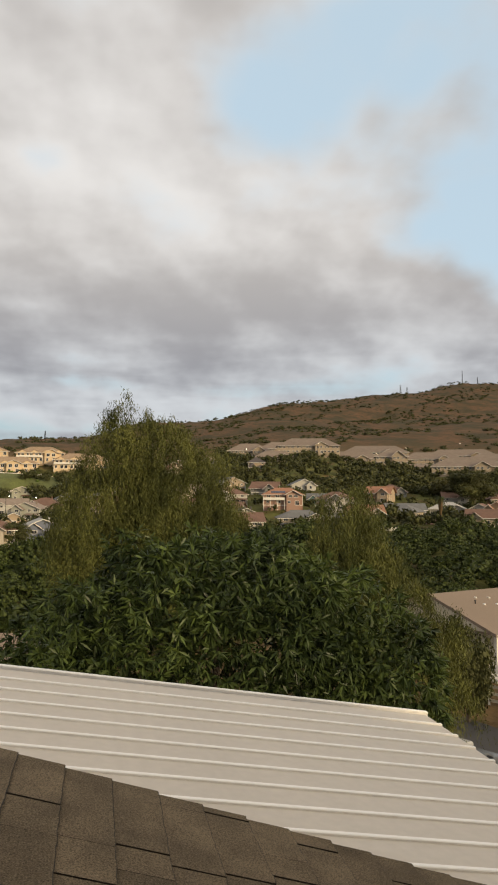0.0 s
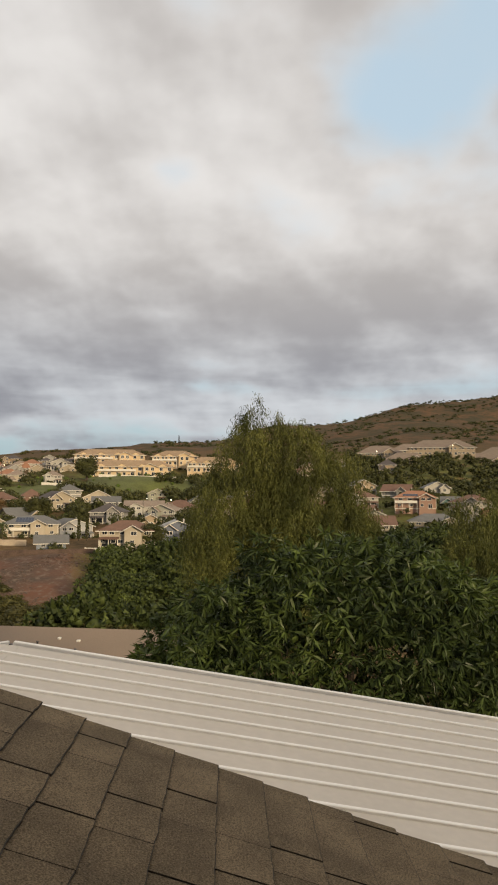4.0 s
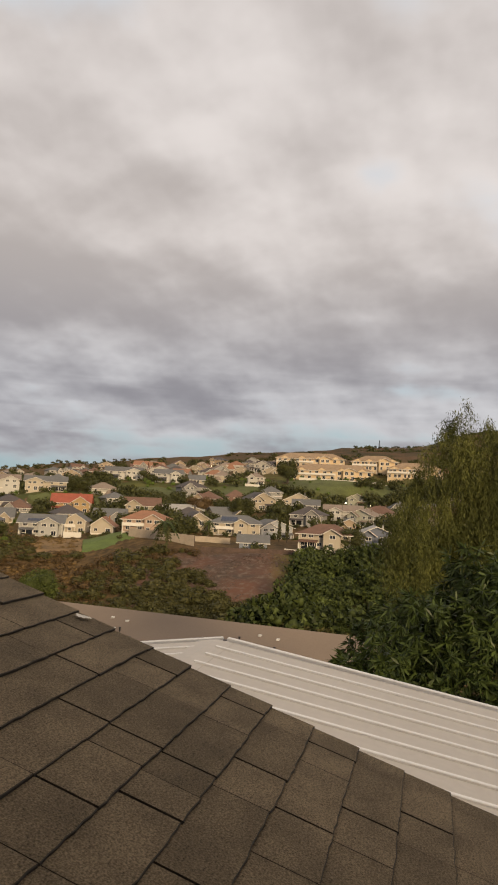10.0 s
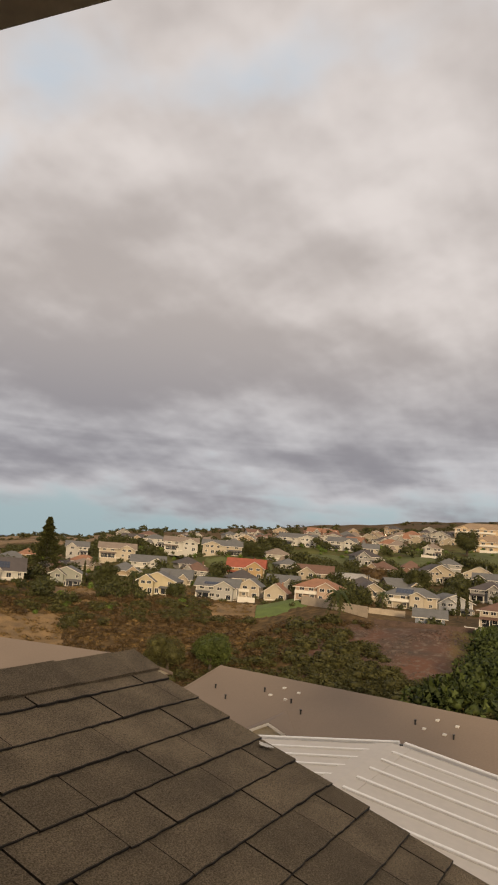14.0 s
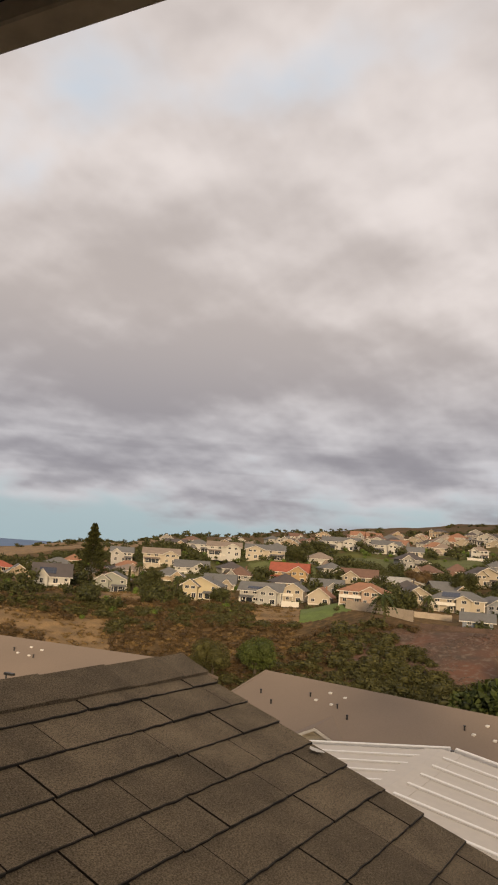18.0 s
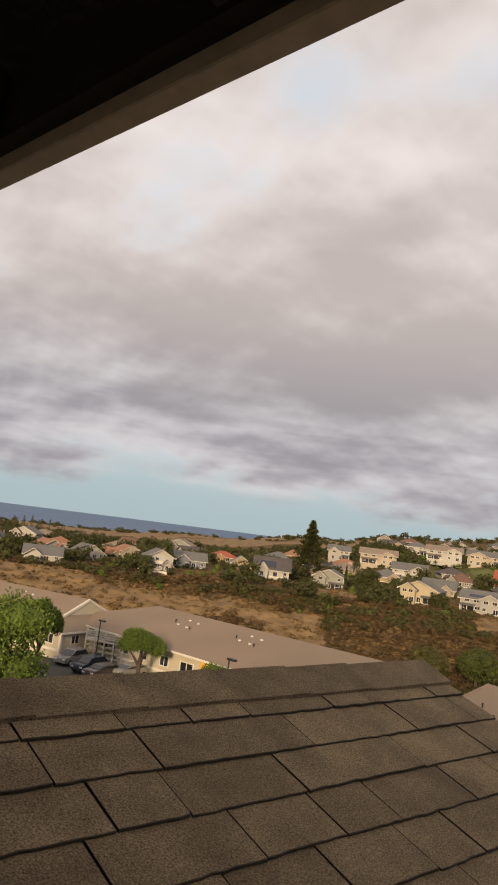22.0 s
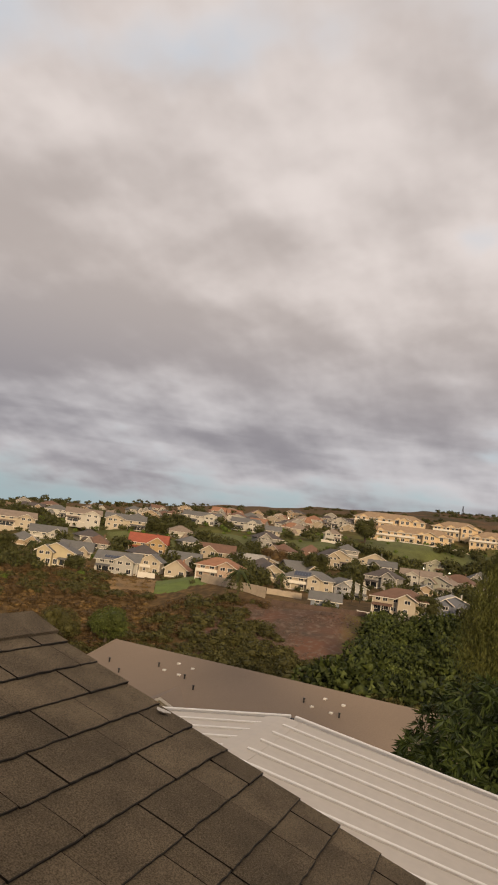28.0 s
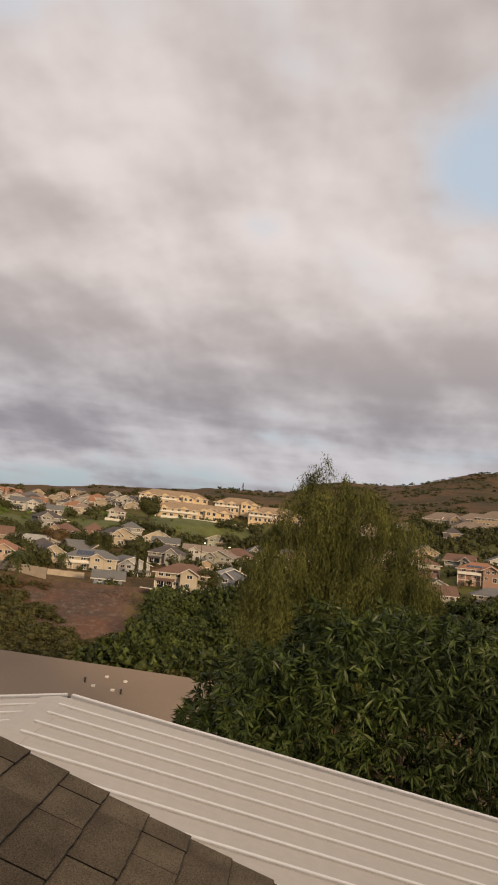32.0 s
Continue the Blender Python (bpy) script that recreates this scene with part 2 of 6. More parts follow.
def tube(bm, pts, radii, n=7):
    rings = []
    for i, (p, r) in enumerate(zip(pts, radii)):
        p = Vector(p)
        d = (Vector(pts[min(i + 1, len(pts) - 1)]) - Vector(pts[max(i - 1, 0)])).normalized()
        a = d.orthogonal().normalized()
        b = d.cross(a)
        rings.append([bm.verts.new(p + r * (math.cos(q) * a + math.sin(q) * b)) for q in (2 * math.pi * j / n for j in range(n))])
    for r0, r1 in zip(rings, rings[1:]):
        for j in range(n):
            bm.faces.new((r0[j], r0[(j + 1) % n], r1[(j + 1) % n], r1[j]))
    bm.faces.new(rings[0][::-1])
    bm.faces.new(rings[-1])
    return bm


def polar(az, d, z=0.0):
    a = radians(az)
    return Vector((EYE.x + d * math.sin(a), EYE.y + d * math.cos(a), z))


def mesh_of(name, verts, faces, mat):
    me = bpy.data.meshes.new(name)
    me.from_pydata(verts, [], faces)
    me.materials.append(mat)
    return me

# ---- the lie of the land: heights along lines of sight from the house, by bearing ----
PROFILES = []


def profile(az, *pairs):
    PROFILES.append((az, [p[0] for p in pairs], [p[1] for p in pairs]))


NEAR = ((0, -8), (8, -8.5), (30, -13), (48, -18), (100, -19))
profile(-20, (0, -8), (60, -12), (300, -14), (900, -20), (1500, -40), (5200, -60))
profile(15, *NEAR, (135, -30), (170, -28), (215, -18.5), (260, -17.5), (400, -18), (600, -20), (760, -21.5), (1000, -32), (1500, -45), (5200, -60))
profile(30, *NEAR, (135, -31), (170, -29), (222, -18), (260, -17), (400, -18), (600, -19), (760, -20), (1000, -31), (1500, -45), (5200, -60))
profile(40, *NEAR, (135, -32), (175, -29), (232, -17), (280, -16), (400, -17), (600, -15.5), (820, -12), (1000, -20), (1500, -45), (5200, -60))
profile(48, *NEAR, (135, -33), (180, -29), (240, -17.5), (290, -16), (385, -12), (600, -5), (850, -2), (1100, -12), (1700, -45), (5200, -60))
profile(55, *NEAR, (130, -33), (175, -29), (228, -18), (255, -16), (330, -9), (430, -2), (560, 6), (700, 11), (1000, 2), (2000, -45), (5200, -60))
profile(62, *NEAR, (125, -32), (165, -29), (225, -17.5), (260, -16), (318, -10), (342, -3), (430, 1), (600, 9), (850, 23), (1100, 22), (2500, -40), (5200, -60))
profile(69, *NEAR, (120, -32), (150, -27), (205, -15), (245, -13.5), (300, -10), (345, -5), (385, 3.5), (450, 7), (650, 20), (900, 35), (1200, 35), (2500, 0), (5200, -60))
profile(77, *NEAR, (115, -31), (145, -26), (188, -15.8), (258, -15), (330, -6), (372, 3.2), (450, 9), (700, 30), (1000, 54), (1300, 56), (2500, 20), (5200, -40))
profile(85, *NEAR, (115, -30), (150, -24), (195, -15.8), (240, -14.5), (355, -8), (400, 5), (450, 15), (600, 27), (1100, 74), (1400, 76), (3000, 40), (5200, -20))
profile(95, *NEAR, (115, -29), (150, -23), (198, -14.5), (300, -9), (450, 14), (600, 28), (1000, 64), (1500, 141), (1800, 143), (3000, 90), (5200, 0))
profile(105, *NEAR, (115, -28), (150, -23), (210, -13.8), (258, -13), (300, -6.5), (480, 22), (650, 34), (1000, 82), (1400, 130), (1800, 216), (2200, 220), (3200, 150), (5200, 0))
profile(112, *NEAR, (115, -27), (150, -22), (230, -11.6), (300, -9), (470, 16), (640, 28), (1000, 82), (1450, 140), (1950, 256), (2300, 250), (3200, 180), (5200, 0))
profile(118, *NEAR, (115, -26), (150, -21), (230, -11.4), (310, -10.2), (415, 8), (637, 25), (1000, 80), (1500, 145), (2250, 318), (2600, 300), (3400, 200), (5200, 0))
profile(132, *NEAR, (115, -25), (150, -21), (230, -11), (310, -9), (637, 25), (1000, 70), (1500, 130), (2250, 280), (2600, 300), (3400, 200), (5200, 0))
profile(170, (0, -8), (60, -9), (300, -6), (1000, 30), (2500, 160), (5200, 100))
profile(260, (0, -8), (60, -8), (300, 0), (1000, 20), (2500, 60), (5200, 60))
PROFILES.append((340, *PROFILES[0][1:]))
PADS = []          # level building plots: x, y, z, reach


def land(x, y):
    """Height of the ground, for arrays of places."""
    dx, dy = x - EYE.x, y - EYE.y
    r = np.hypot(dx, dy)
    az = (np.degrees(np.arctan2(dx, dy)) + 20) % 360 - 20
    rows = np.array([np.interp(r.ravel(), p[1], p[2]) for p in PROFILES]).reshape((len(PROFILES),) + r.shape)
    bearings = np.array([p[0] for p in PROFILES])
    i = np.clip(np.searchsorted(bearings, az, side="right") - 1, 0, len(bearings) - 2)
    f = (az - bearings[i]) / (bearings[i + 1] - bearings[i])
    f = f * f * (3 - 2 * f)
    z = np.take_along_axis(rows, i[None], 0)[0] * (1 - f) + np.take_along_axis(rows, i[None] + 1, 0)[0] * f
    rough = np.clip((r - 110) / 80, 0, 1) * np.clip(r / 500, 0.25, 3.5)
    z = z + rough * (0.9 * np.sin(x / 17 + 1.3 * np.sin(y / 23)) * np.cos(y / 19) + 0.5 * np.sin(x / 7.1 + y / 5.3)) * 0.6
    z = z + np.clip((r - 700) / 600, 0, 1) * 6 * (np.sin(x / 95 + y / 160) * np.sin(y / 120 - x / 210) + 0.5 * np.sin(x / 41) * np.sin(y / 37))
    top, sum_w = np.zeros_like(z), np.full_like(z, 0.05)
    for px, py, pz, reach in PADS:
        w = np.exp(-(((x - px) ** 2 + (y - py) ** 2) / reach**2) ** 1.5)
        top += w * (pz - z)
        sum_w += w
    return z + top / np.maximum(sum_w, 1.0)


def ground_at(x, y):
    return float(land(np.array([x]), np.array([y]))[0])

# ---- our own house: shingled wing, eave overhead, metal patio roof ----
SLOPE = math.atan(4.25 / 12)
CS, SN = math.cos(SLOPE), math.sin(SLOPE)
COURSE, FIRST = 0.143, 0.2
shingle_mat = material("asphalt_shingle", (0.17, 0.131, 0.084), 0.95, vary=0.95, scale=7.0, fine=230.0, bump=0.9, depth=0.005, other=(0.1, 0.078, 0.051), random_by=0.17, coords="Place", spec=0.2)
# cut asphalt; on the strip above each butt it paints the course shadow
asphalt_and_shadow = material("cut_asphalt_and_shadow", (0.036, 0.03, 0.023), 0.95, vary=0.3, bump=0.0)
stucco = material("stucco", (0.62, 0.56, 0.46), 0.9, vary=0.12, scale=1.5, fine=60, bump=0.4)
# eave underside: its deep shade is put into a near-black wood colour
shaded_wood = material("shaded_eave_wood", (0.016, 0.011, 0.008), 0.9, vary=0.4, scale=2.0, fine=25.0, bump=0.4)
fascia_mat = material("brown_painted_wood", (0.5, 0.44, 0.35), 0.75, vary=0.2, scale=3.0, fine=30.0, bump=0.2)
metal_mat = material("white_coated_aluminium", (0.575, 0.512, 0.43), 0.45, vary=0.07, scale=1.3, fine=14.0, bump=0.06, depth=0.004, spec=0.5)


def on_roof(x, s, lift=0.0):
    """A place on the near slope: x along the ridge, s down the slope from it."""
    return Vector((x, -s * CS + lift * -SN, -s * SN + lift * CS))


LEFT, DOWN = -7.0, 3.75
wing = tagged(new("house_wing"), "shingled gable wing of our own house below the eave", "house")
bm = bmesh.new()
t = 0.04
prism(bm, [(LEFT, -DOWN * CS, -DOWN * SN - t), (LEFT, 0, -t), (LEFT, DOWN * CS, -DOWN * SN - t), (LEFT, DOWN * CS, -DOWN * SN - 0.2), (LEFT, 0, -0.2), (LEFT, -DOWN * CS, -DOWN * SN - 0.2)], (-LEFT - 0.015, 0, 0))
deck = part("roof_deck", bm, asphalt_and_shadow, wing)
bm = bmesh.new()
prism(bm, [(LEFT, -3.2, -9.5), (LEFT, 3.2, -9.5), (LEFT, 3.2, -1.35), (LEFT, 0, -0.22), (LEFT, -3.2, -1.35)], (-LEFT - 0.35, 0, 0))
part("wall", bm, stucco, wing)


def main_house():
    h = tagged(new("main_house"), "upper storey of our own house: shade-coloured timber eave, unseen wall added to block the sun", "house")
    # unseen wall, run long to keep sun off the patio roof, pale for bounce
    part("wall", boxed(-7.2, -9, -9.5, -2.9, 9, 1.4), stucco, h)
    turn = radians(4.5)
    ex, ez = -1.84, 1.03
    def placed(name, bm, mat, label=""):
        ob = part(name, bm, mat, h, label)
        ob.matrix_basis = Matrix.Translation((ex, -1.7, ez)) @ Matrix.Rotation(turn, 4, "Z")
        return ob
    placed("fascia", boxed(-0.044, -7, 0.0, 0.0, 9, 0.16, bevel=0.003), fascia_mat, "brown painted fascia board")
    # board added behind the fascia, coloured as its unlit inner side
    placed("shaded_fascia_back", boxed(-0.08, -7, 0.03, -0.0445, 9, 0.158), shaded_wood)
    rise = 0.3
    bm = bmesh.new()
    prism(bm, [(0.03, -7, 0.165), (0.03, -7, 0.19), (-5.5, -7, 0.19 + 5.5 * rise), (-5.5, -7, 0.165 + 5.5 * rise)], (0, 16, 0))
    placed("roof", bm, shaded_wood)
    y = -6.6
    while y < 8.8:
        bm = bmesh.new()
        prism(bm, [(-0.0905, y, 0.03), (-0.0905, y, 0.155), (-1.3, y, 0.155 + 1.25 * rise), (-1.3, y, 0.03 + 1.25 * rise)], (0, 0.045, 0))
        placed("rafter", bm, shaded_wood)
        y += 0.61


main_house()


def shingle_mesh(w, rnd):
    """A tab whose worn butt end stands proud and whose upper edge dips under the next course; cut edges are black, and
    so is a strip along the butt that paints its shadow line.
    """
    g = 0.0027
    n = max(3, int(w / 0.028))
    xs = [g + (w - 2 * g) * i / n for i in range(n + 1)]
    ys = [rnd.gauss(0, 0.0013) for _ in xs]
    v = []
    for q, y in zip(xs, ys):
        v += [(q, y, -0.012), (q, y + 0.0005, 0.0074), (q, y + 0.0028, 0.0082), (q, COURSE * 1.2, 0.0)]
    f, ids = [], []
    for i in range(n):
        a, b = 4 * i, 4 * i + 4
        f += [(a, b, b + 1, a + 1), (a + 1, b + 1, b + 2, a + 2), (a + 2, b + 2, b + 3, a + 3)]
        ids += [1, 1, 0]
    e = 4 * n
    v += [(g, COURSE * 1.2, -0.012), (w - g, COURSE * 1.2, -0.012)]
    k = len(v)
    f += [(0, 1, 2, 3, k - 2), (e, k - 1, e + 3, e + 2, e + 1)]
    ids += [1, 1]
    me = bpy.data.meshes.new("shingle")
    me.from_pydata(v, [], f)
    me.materials.append(shingle_mat)
    me.materials.append(asphalt_and_shadow)
    me.polygons.foreach_set("material_index", ids)
    return me


# joints in each course, in metres from the rake; the rest of a course runs on at random
JOINTS = {1: (0.165, 0.374, 0.707, 1.046, 1.248, 1.447), 2: (0.116, 0.464, 0.932, 1.426, 1.69), 3: (0.252, 0.614, 1.094, 1.443, 1.621),
          4: (0.342, 0.565, 0.9, 1.102, 1.349, 1.693), 5: (0.157, 0.429, 0.747, 0.942, 1.209), 6: (0.049, 0.396, 0.872, 1.14), 7: (0.138, 0.312, 0.616, 0.959),
          8: (0.296, 0.609), 9: (0.113, 0.304, 0.61), 10: (0.14, 0.451, 0.637, 1.0), 11: (0.122, 0.275, 0.588), 12: (0.093, 0.421, 0.603),
          13: (0.278, 0.45, 0.705), 14: (0.427, 0.602), 15: (0.395,), 16: (0.07,), 17: (0.041, 0.177), 18: (0.218,), 19: (0.085,)}


def lay_shingles():
    rnd = random.Random(5)
    roof = Matrix(((1, 0, 0, 0), (0, CS, -SN, 0), (0, SN, CS, 0), (0, 0, 0, 1)))
    count, rest = 0, bmesh.new()
    for k in range(1, 26):
        s = FIRST + COURSE * (k - 1)
        ends = [0.0, *JOINTS.get(k, ())]
        while ends[-1] < 4.6:
            ends.append(ends[-1] + rnd.choice((0.12, 0.16, 0.19, 0.22, 0.26, 0.31, 0.36)))
        for i, (a, b) in enumerate(zip(ends, ends[1:])):
            lift = -0.008 + (0.0015 if (i + k) % 2 else 0.0) + rnd.uniform(0, 0.0008)
            m = roof @ Matrix.Translation((-b, -s + rnd.gauss(0, 0.0012), lift)) @ Matrix.Rotation(rnd.gauss(0.002, 0.002), 4, "Z")
            if count < 300 and a < (3.2 if k < 12 else 2.6):
                ob = again("shingle", shingle_mesh(b - a, rnd), wing, (0, 0, 0))
                ob.matrix_basis = m
                count += 1
            else:
                me = shingle_mesh(b - a, rnd)
                me.transform(m)
                rest.from_mesh(me)
    more = part("shingle_rest", rest, shingle_mat, wing)
    more.data.materials.append(asphalt_and_shadow)
    tagged(more, kind="stuff")
    # ridge caps, lapped along the ridge, each bent over it
    x = 0.012
    i = 0
    while x > -4.6:
        w = 0.31 if i else 0.17
        bm = bmesh.new()
        d, t = 0.137, 0.006
        outline = []
        for sgn in (-1, 1):
            seq = [(sgn * d * CS, -d * SN), (sgn * 0.035 * CS, -0.035 * SN + 0.004), (0, 0.006)]
            outline += seq if sgn < 0 else seq[::-1][1:]
        top = [(0, y, z + 0.004 + t) for y, z in outline]
        low = [(0, y, z - 0.002) for y, z in outline][::-1]
        prism(bm, top + low, (-w, 0, 0))
        ob = part("ridge_cap", bm, shingle_mat, wing)
        ob.location = (x, 0, 0)
        ob.rotation_euler = (0, radians(-0.9), rnd.gauss(0, 0.006))
        x -= w - 0.01
        i += 1
    # scuffed pale paint splash near the rake
    bm = bmesh.new()
    for dx, ds, r in ((0, 0, 0.012), (0.012, 0.012, 0.009), (0.02, 0.022, 0.006), (-0.012, -0.004, 0.006)):
        vs = [bm.verts.new(on_roof(-0.062 + dx + r * math.cos(q) * (1 + 0.3 * math.sin(3 * q)), 0.665 + ds + 1.6 * r * math.sin(q), 0.008)) for q in (i * 0.785 for i in range(8))]
        bm.faces.new(vs[::-1])
    bmesh.ops.recalc_face_normals(bm, faces=bm.faces[:])
    part("paint_splash", bm, white_trim, wing, "pale paint scuff")


lay_shingles()

# patio roof of white pans, ridge in line with the gable
patio = tagged(new("patio_roof"), "white ribbed aluminium patio roof with a low ridge", "patio roof")
RIDGE_Y, RIDGE_Z, FALL = -0.06, -1.02, 0.157
PITCH = 0.274


RIB = 0.013
# paler than the pans: light caught by caps and trims, put into the colour
rib_mat = material("lit_white_aluminium", (0.92, 0.88, 0.81), 0.35, vary=0.05, scale=2.0, fine=20.0, bump=0.05, depth=0.003)


def pan_mesh(length):
    """One flat pan, its sides tucked under the rib caps."""
    prof = [(-0.008, 0.0), (-PITCH + 0.008, 0.0), (-PITCH + 0.008, -0.004), (-0.008, -0.004)]
    bm = prism(bmesh.new(), [(x, 0, z) for x, z in prof], (0, -length, 0))
    me = bpy.data.meshes.new("pan")
    bm.to_mesh(me)
    bm.free()
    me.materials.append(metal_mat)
    return me


def rib_mesh(length):
    """Rolled cap over the joint of two pans, open at its end."""
    w, t = 0.016, 0.002
    outer = [(-w, -0.004), (-w, RIB - 0.004), (-w + 0.004, RIB), (w - 0.004, RIB), (w, RIB - 0.004), (w, -0.004)]
    inner = [(w - t, -0.004), (w - t, RIB - 0.005), (w - 0.005, RIB - t), (-w + 0.005, RIB - t), (-w + t, RIB - 0.005), (-w + t, -0.004)]
    bm = prism(bmesh.new(), [(x, 0, z) for x, z in outer + inner], (0, -length, 0))
    me = bpy.data.meshes.new("rib")
    bm.to_mesh(me)
    bm.free()
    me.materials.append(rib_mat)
    return me


PAN_NEAR, PAN_FAR = pan_mesh(4.64), pan_mesh(4.45)
RIB_NEAR, RIB_FAR = rib_mesh(4.645), rib_mesh(4.455)
EDGE = 3.705
near_tilt, far_tilt = math.atan(FALL), math.atan(0.142)
for i in range(13):
    near = Matrix.Translation((EDGE - PITCH * i, RIDGE_Y - 0.02, RIDGE_Z - RIB - 0.004)) @ Matrix.Rotation(near_tilt, 4, "X")
    turned = Matrix.Rotation(math.pi, 4, "Z") @ Matrix.Rotation(far_tilt, 4, "X")
    far_pan = Matrix.Translation((EDGE - PITCH * i - PITCH, RIDGE_Y + 0.16, RIDGE_Z - RIB - 0.025)) @ turned
    far_rib = Matrix.Translation((EDGE - PITCH * i, RIDGE_Y + 0.16, RIDGE_Z - RIB - 0.025)) @ turned
    for name, me, at in (("pan", PAN_NEAR, near), ("rib", RIB_NEAR, near), ("pan", PAN_FAR, far_pan), ("rib", RIB_FAR, far_rib)):
        if name == "rib" and i == 0:
            continue
        again(name, me, patio, (0, 0, 0)).matrix_basis = at
# bent sheet over the ridge, lying on the pans between the two rows of rib ends
top = RIDGE_Z - RIB - 0.002
bm = prism(bmesh.new(), [(0.1, RIDGE_Y - 0.1, top - 0.012), (0.1, RIDGE_Y + 0.05, top + 0.006), (0.1, RIDGE_Y + 0.2, top - 0.016), (0.1, RIDGE_Y + 0.2, top - 0.024), (0.1, RIDGE_Y + 0.05, top - 0.004), (0.1, RIDGE_Y - 0.1, top - 0.022)], (EDGE - 0.12, 0, 0))
part("ridge_flashing", bm, metal_mat, patio)
# rolled edge trims along the outer side of both slopes, with a slit where they meet
for name, y0, tilt, run in (("edge_trim", RIDGE_Y - 0.03, near_tilt, -4.66), ("edge_trim", RIDGE_Y + 0.01, -far_tilt, 4.5)):
    ob = part(name, boxed(EDGE + 0.02, min(0, run), -0.11, EDGE + 0.065, max(0, run), 0.004, bevel=0.006), rib_mat, patio)
    ob.matrix_basis = Matrix.Translation((0, y0, RIDGE_Z)) @ Matrix.Rotation(tilt, 4, "X")
part("end_cap", boxed(EDGE + 0.03, RIDGE_Y - 0.03, RIDGE_Z - 0.1, EDGE + 0.06, RIDGE_Y + 0.01, RIDGE_Z - 0.02), black_metal, patio, "dark slit at the ridge end")
for y in (-4.3, 4.2):
    for x in (0.5, 3.5):
        part("post", boxed(x - 0.05, y - 0.05, -9.5, x + 0.05, y + 0.05, -1.72), white_trim, patio)
    part("beam", boxed(0.2, y - 0.04, -1.95, 3.7, y + 0.04, -1.78), white_trim, patio)

# ---- houses across the gulch ----
VIEWS = []         # bearing, distance and half width of each facade towards the gulch
def window_mesh():
    bm = bmesh.new()
    for a in ((-0.5, -0.06, 0, -0.42, 0.05, 1), (0.42, -0.06, 0, 0.5, 0.05, 1), (-0.42, -0.06, 0, 0.42, 0.05, 0.09), (-0.42, -0.06, 0.91, 0.42, 0.05, 1), (-0.025, -0.05, 0.09, 0.025, 0.05, 0.91)):
        box(bm, *a)
    me = bpy.data.meshes.new("window")
    bm.to_mesh(me)
    bm.free()
    me.materials.append(white_trim)
    return me


def pane_mesh():
    bm = boxed(-0.42, -0.02, 0.09, 0.42, 0.04, 0.91)
    me = bpy.data.meshes.new("pane")
    bm.to_mesh(me)
    bm.free()
    me.materials.append(glass)
    return me


WINDOW, PANE = window_mesh(), pane_mesh()


def add_window(parent, x, y, z, w, h, rz=0.0):
    ob = again("window", WINDOW, parent, (x, y, z), (w, 1, h), rz)
    again("pane", PANE, ob, (0, 0, 0))
    return ob


def roof_solid(kind, w, d, h, rise, over, thick):
    """Roof of a block centred on x, its front at y = 0, eaves at height h."""
    bm = bmesh.new()
    x0, x1, y0, y1 = -w / 2 - over, w / 2 + over, -over, d + over
    if kind == "front":                      # gable to the front
        drop = rise * over / (w / 2)
        prism(bm, [(x0, y0, h - drop), (0, y0, h + rise), (x1, y0, h - drop), (x1, y0, h - drop + thick), (0, y0, h + rise + thick), (x0, y0, h - drop + thick)], (0, y1 - y0, 0))
    elif kind == "side":                     # ridge parallel to the front
        drop = rise * over / (d / 2)
        prism(bm, [(x0, y0, h - drop), (x0, d / 2, h + rise), (x0, y1, h - drop), (x0, y1, h - drop + thick), (x0, d / 2, h + rise + thick), (x0, y0, h - drop + thick)], (x1 - x0, 0, 0))
    else:                                    # hip
        k = min(d, w) / 2 + over
        drop = rise * over / (d / 2)
        ring = [(x0, y0), (x1, y0), (x1, y1), (x0, y1)]
        low = [bm.verts.new((*p, h - drop)) for p in ring]
        up = [bm.verts.new((*p, h - drop + thick)) for p in ring]
        if w >= d:
            r0, r1 = bm.verts.new((x0 + k, d / 2, h + rise + thick)), bm.verts.new((x1 - k, d / 2, h + rise + thick))
            bm.faces.new((up[0], up[1], r1, r0)), bm.faces.new((up[1], up[2], r1)), bm.faces.new((up[2], up[3], r0, r1)), bm.faces.new((up[3], up[0], r0))
        else:
            r0, r1 = bm.verts.new((0, y0 + k, h + rise + thick)), bm.verts.new((0, y1 - k, h + rise + thick))
            bm.faces.new((up[0], up[1], r0)), bm.faces.new((up[1], up[2], r1, r0)), bm.faces.new((up[2], up[3], r1)), bm.faces.new((up[3], up[0], r0, r1))
        bm.faces.new(low[::-1])
        for i in range(4):
            j = (i + 1) % 4
            bm.faces.new((low[i], low[j], up[j], up[i]))
    return bm


def block_walls(kind, w, d, h, rise, deep=3.0):
    bm = bmesh.new()
    if kind == "front":
        prism(bm, [(-w / 2, 0, -deep), (w / 2, 0, -deep), (w / 2, 0, h), (0, 0, h + rise - 0.02), (-w / 2, 0, h)], (0, d, 0))
    elif kind == "side":
        prism(bm, [(-w / 2, 0, -deep), (-w / 2, d, -deep), (-w / 2, d, h), (-w / 2, d / 2, h + rise - 0.02), (-w / 2, 0, h)], (w, 0, 0))
    else:
        box(bm, -w / 2, 0, -deep, w / 2, d, h)
    return bm


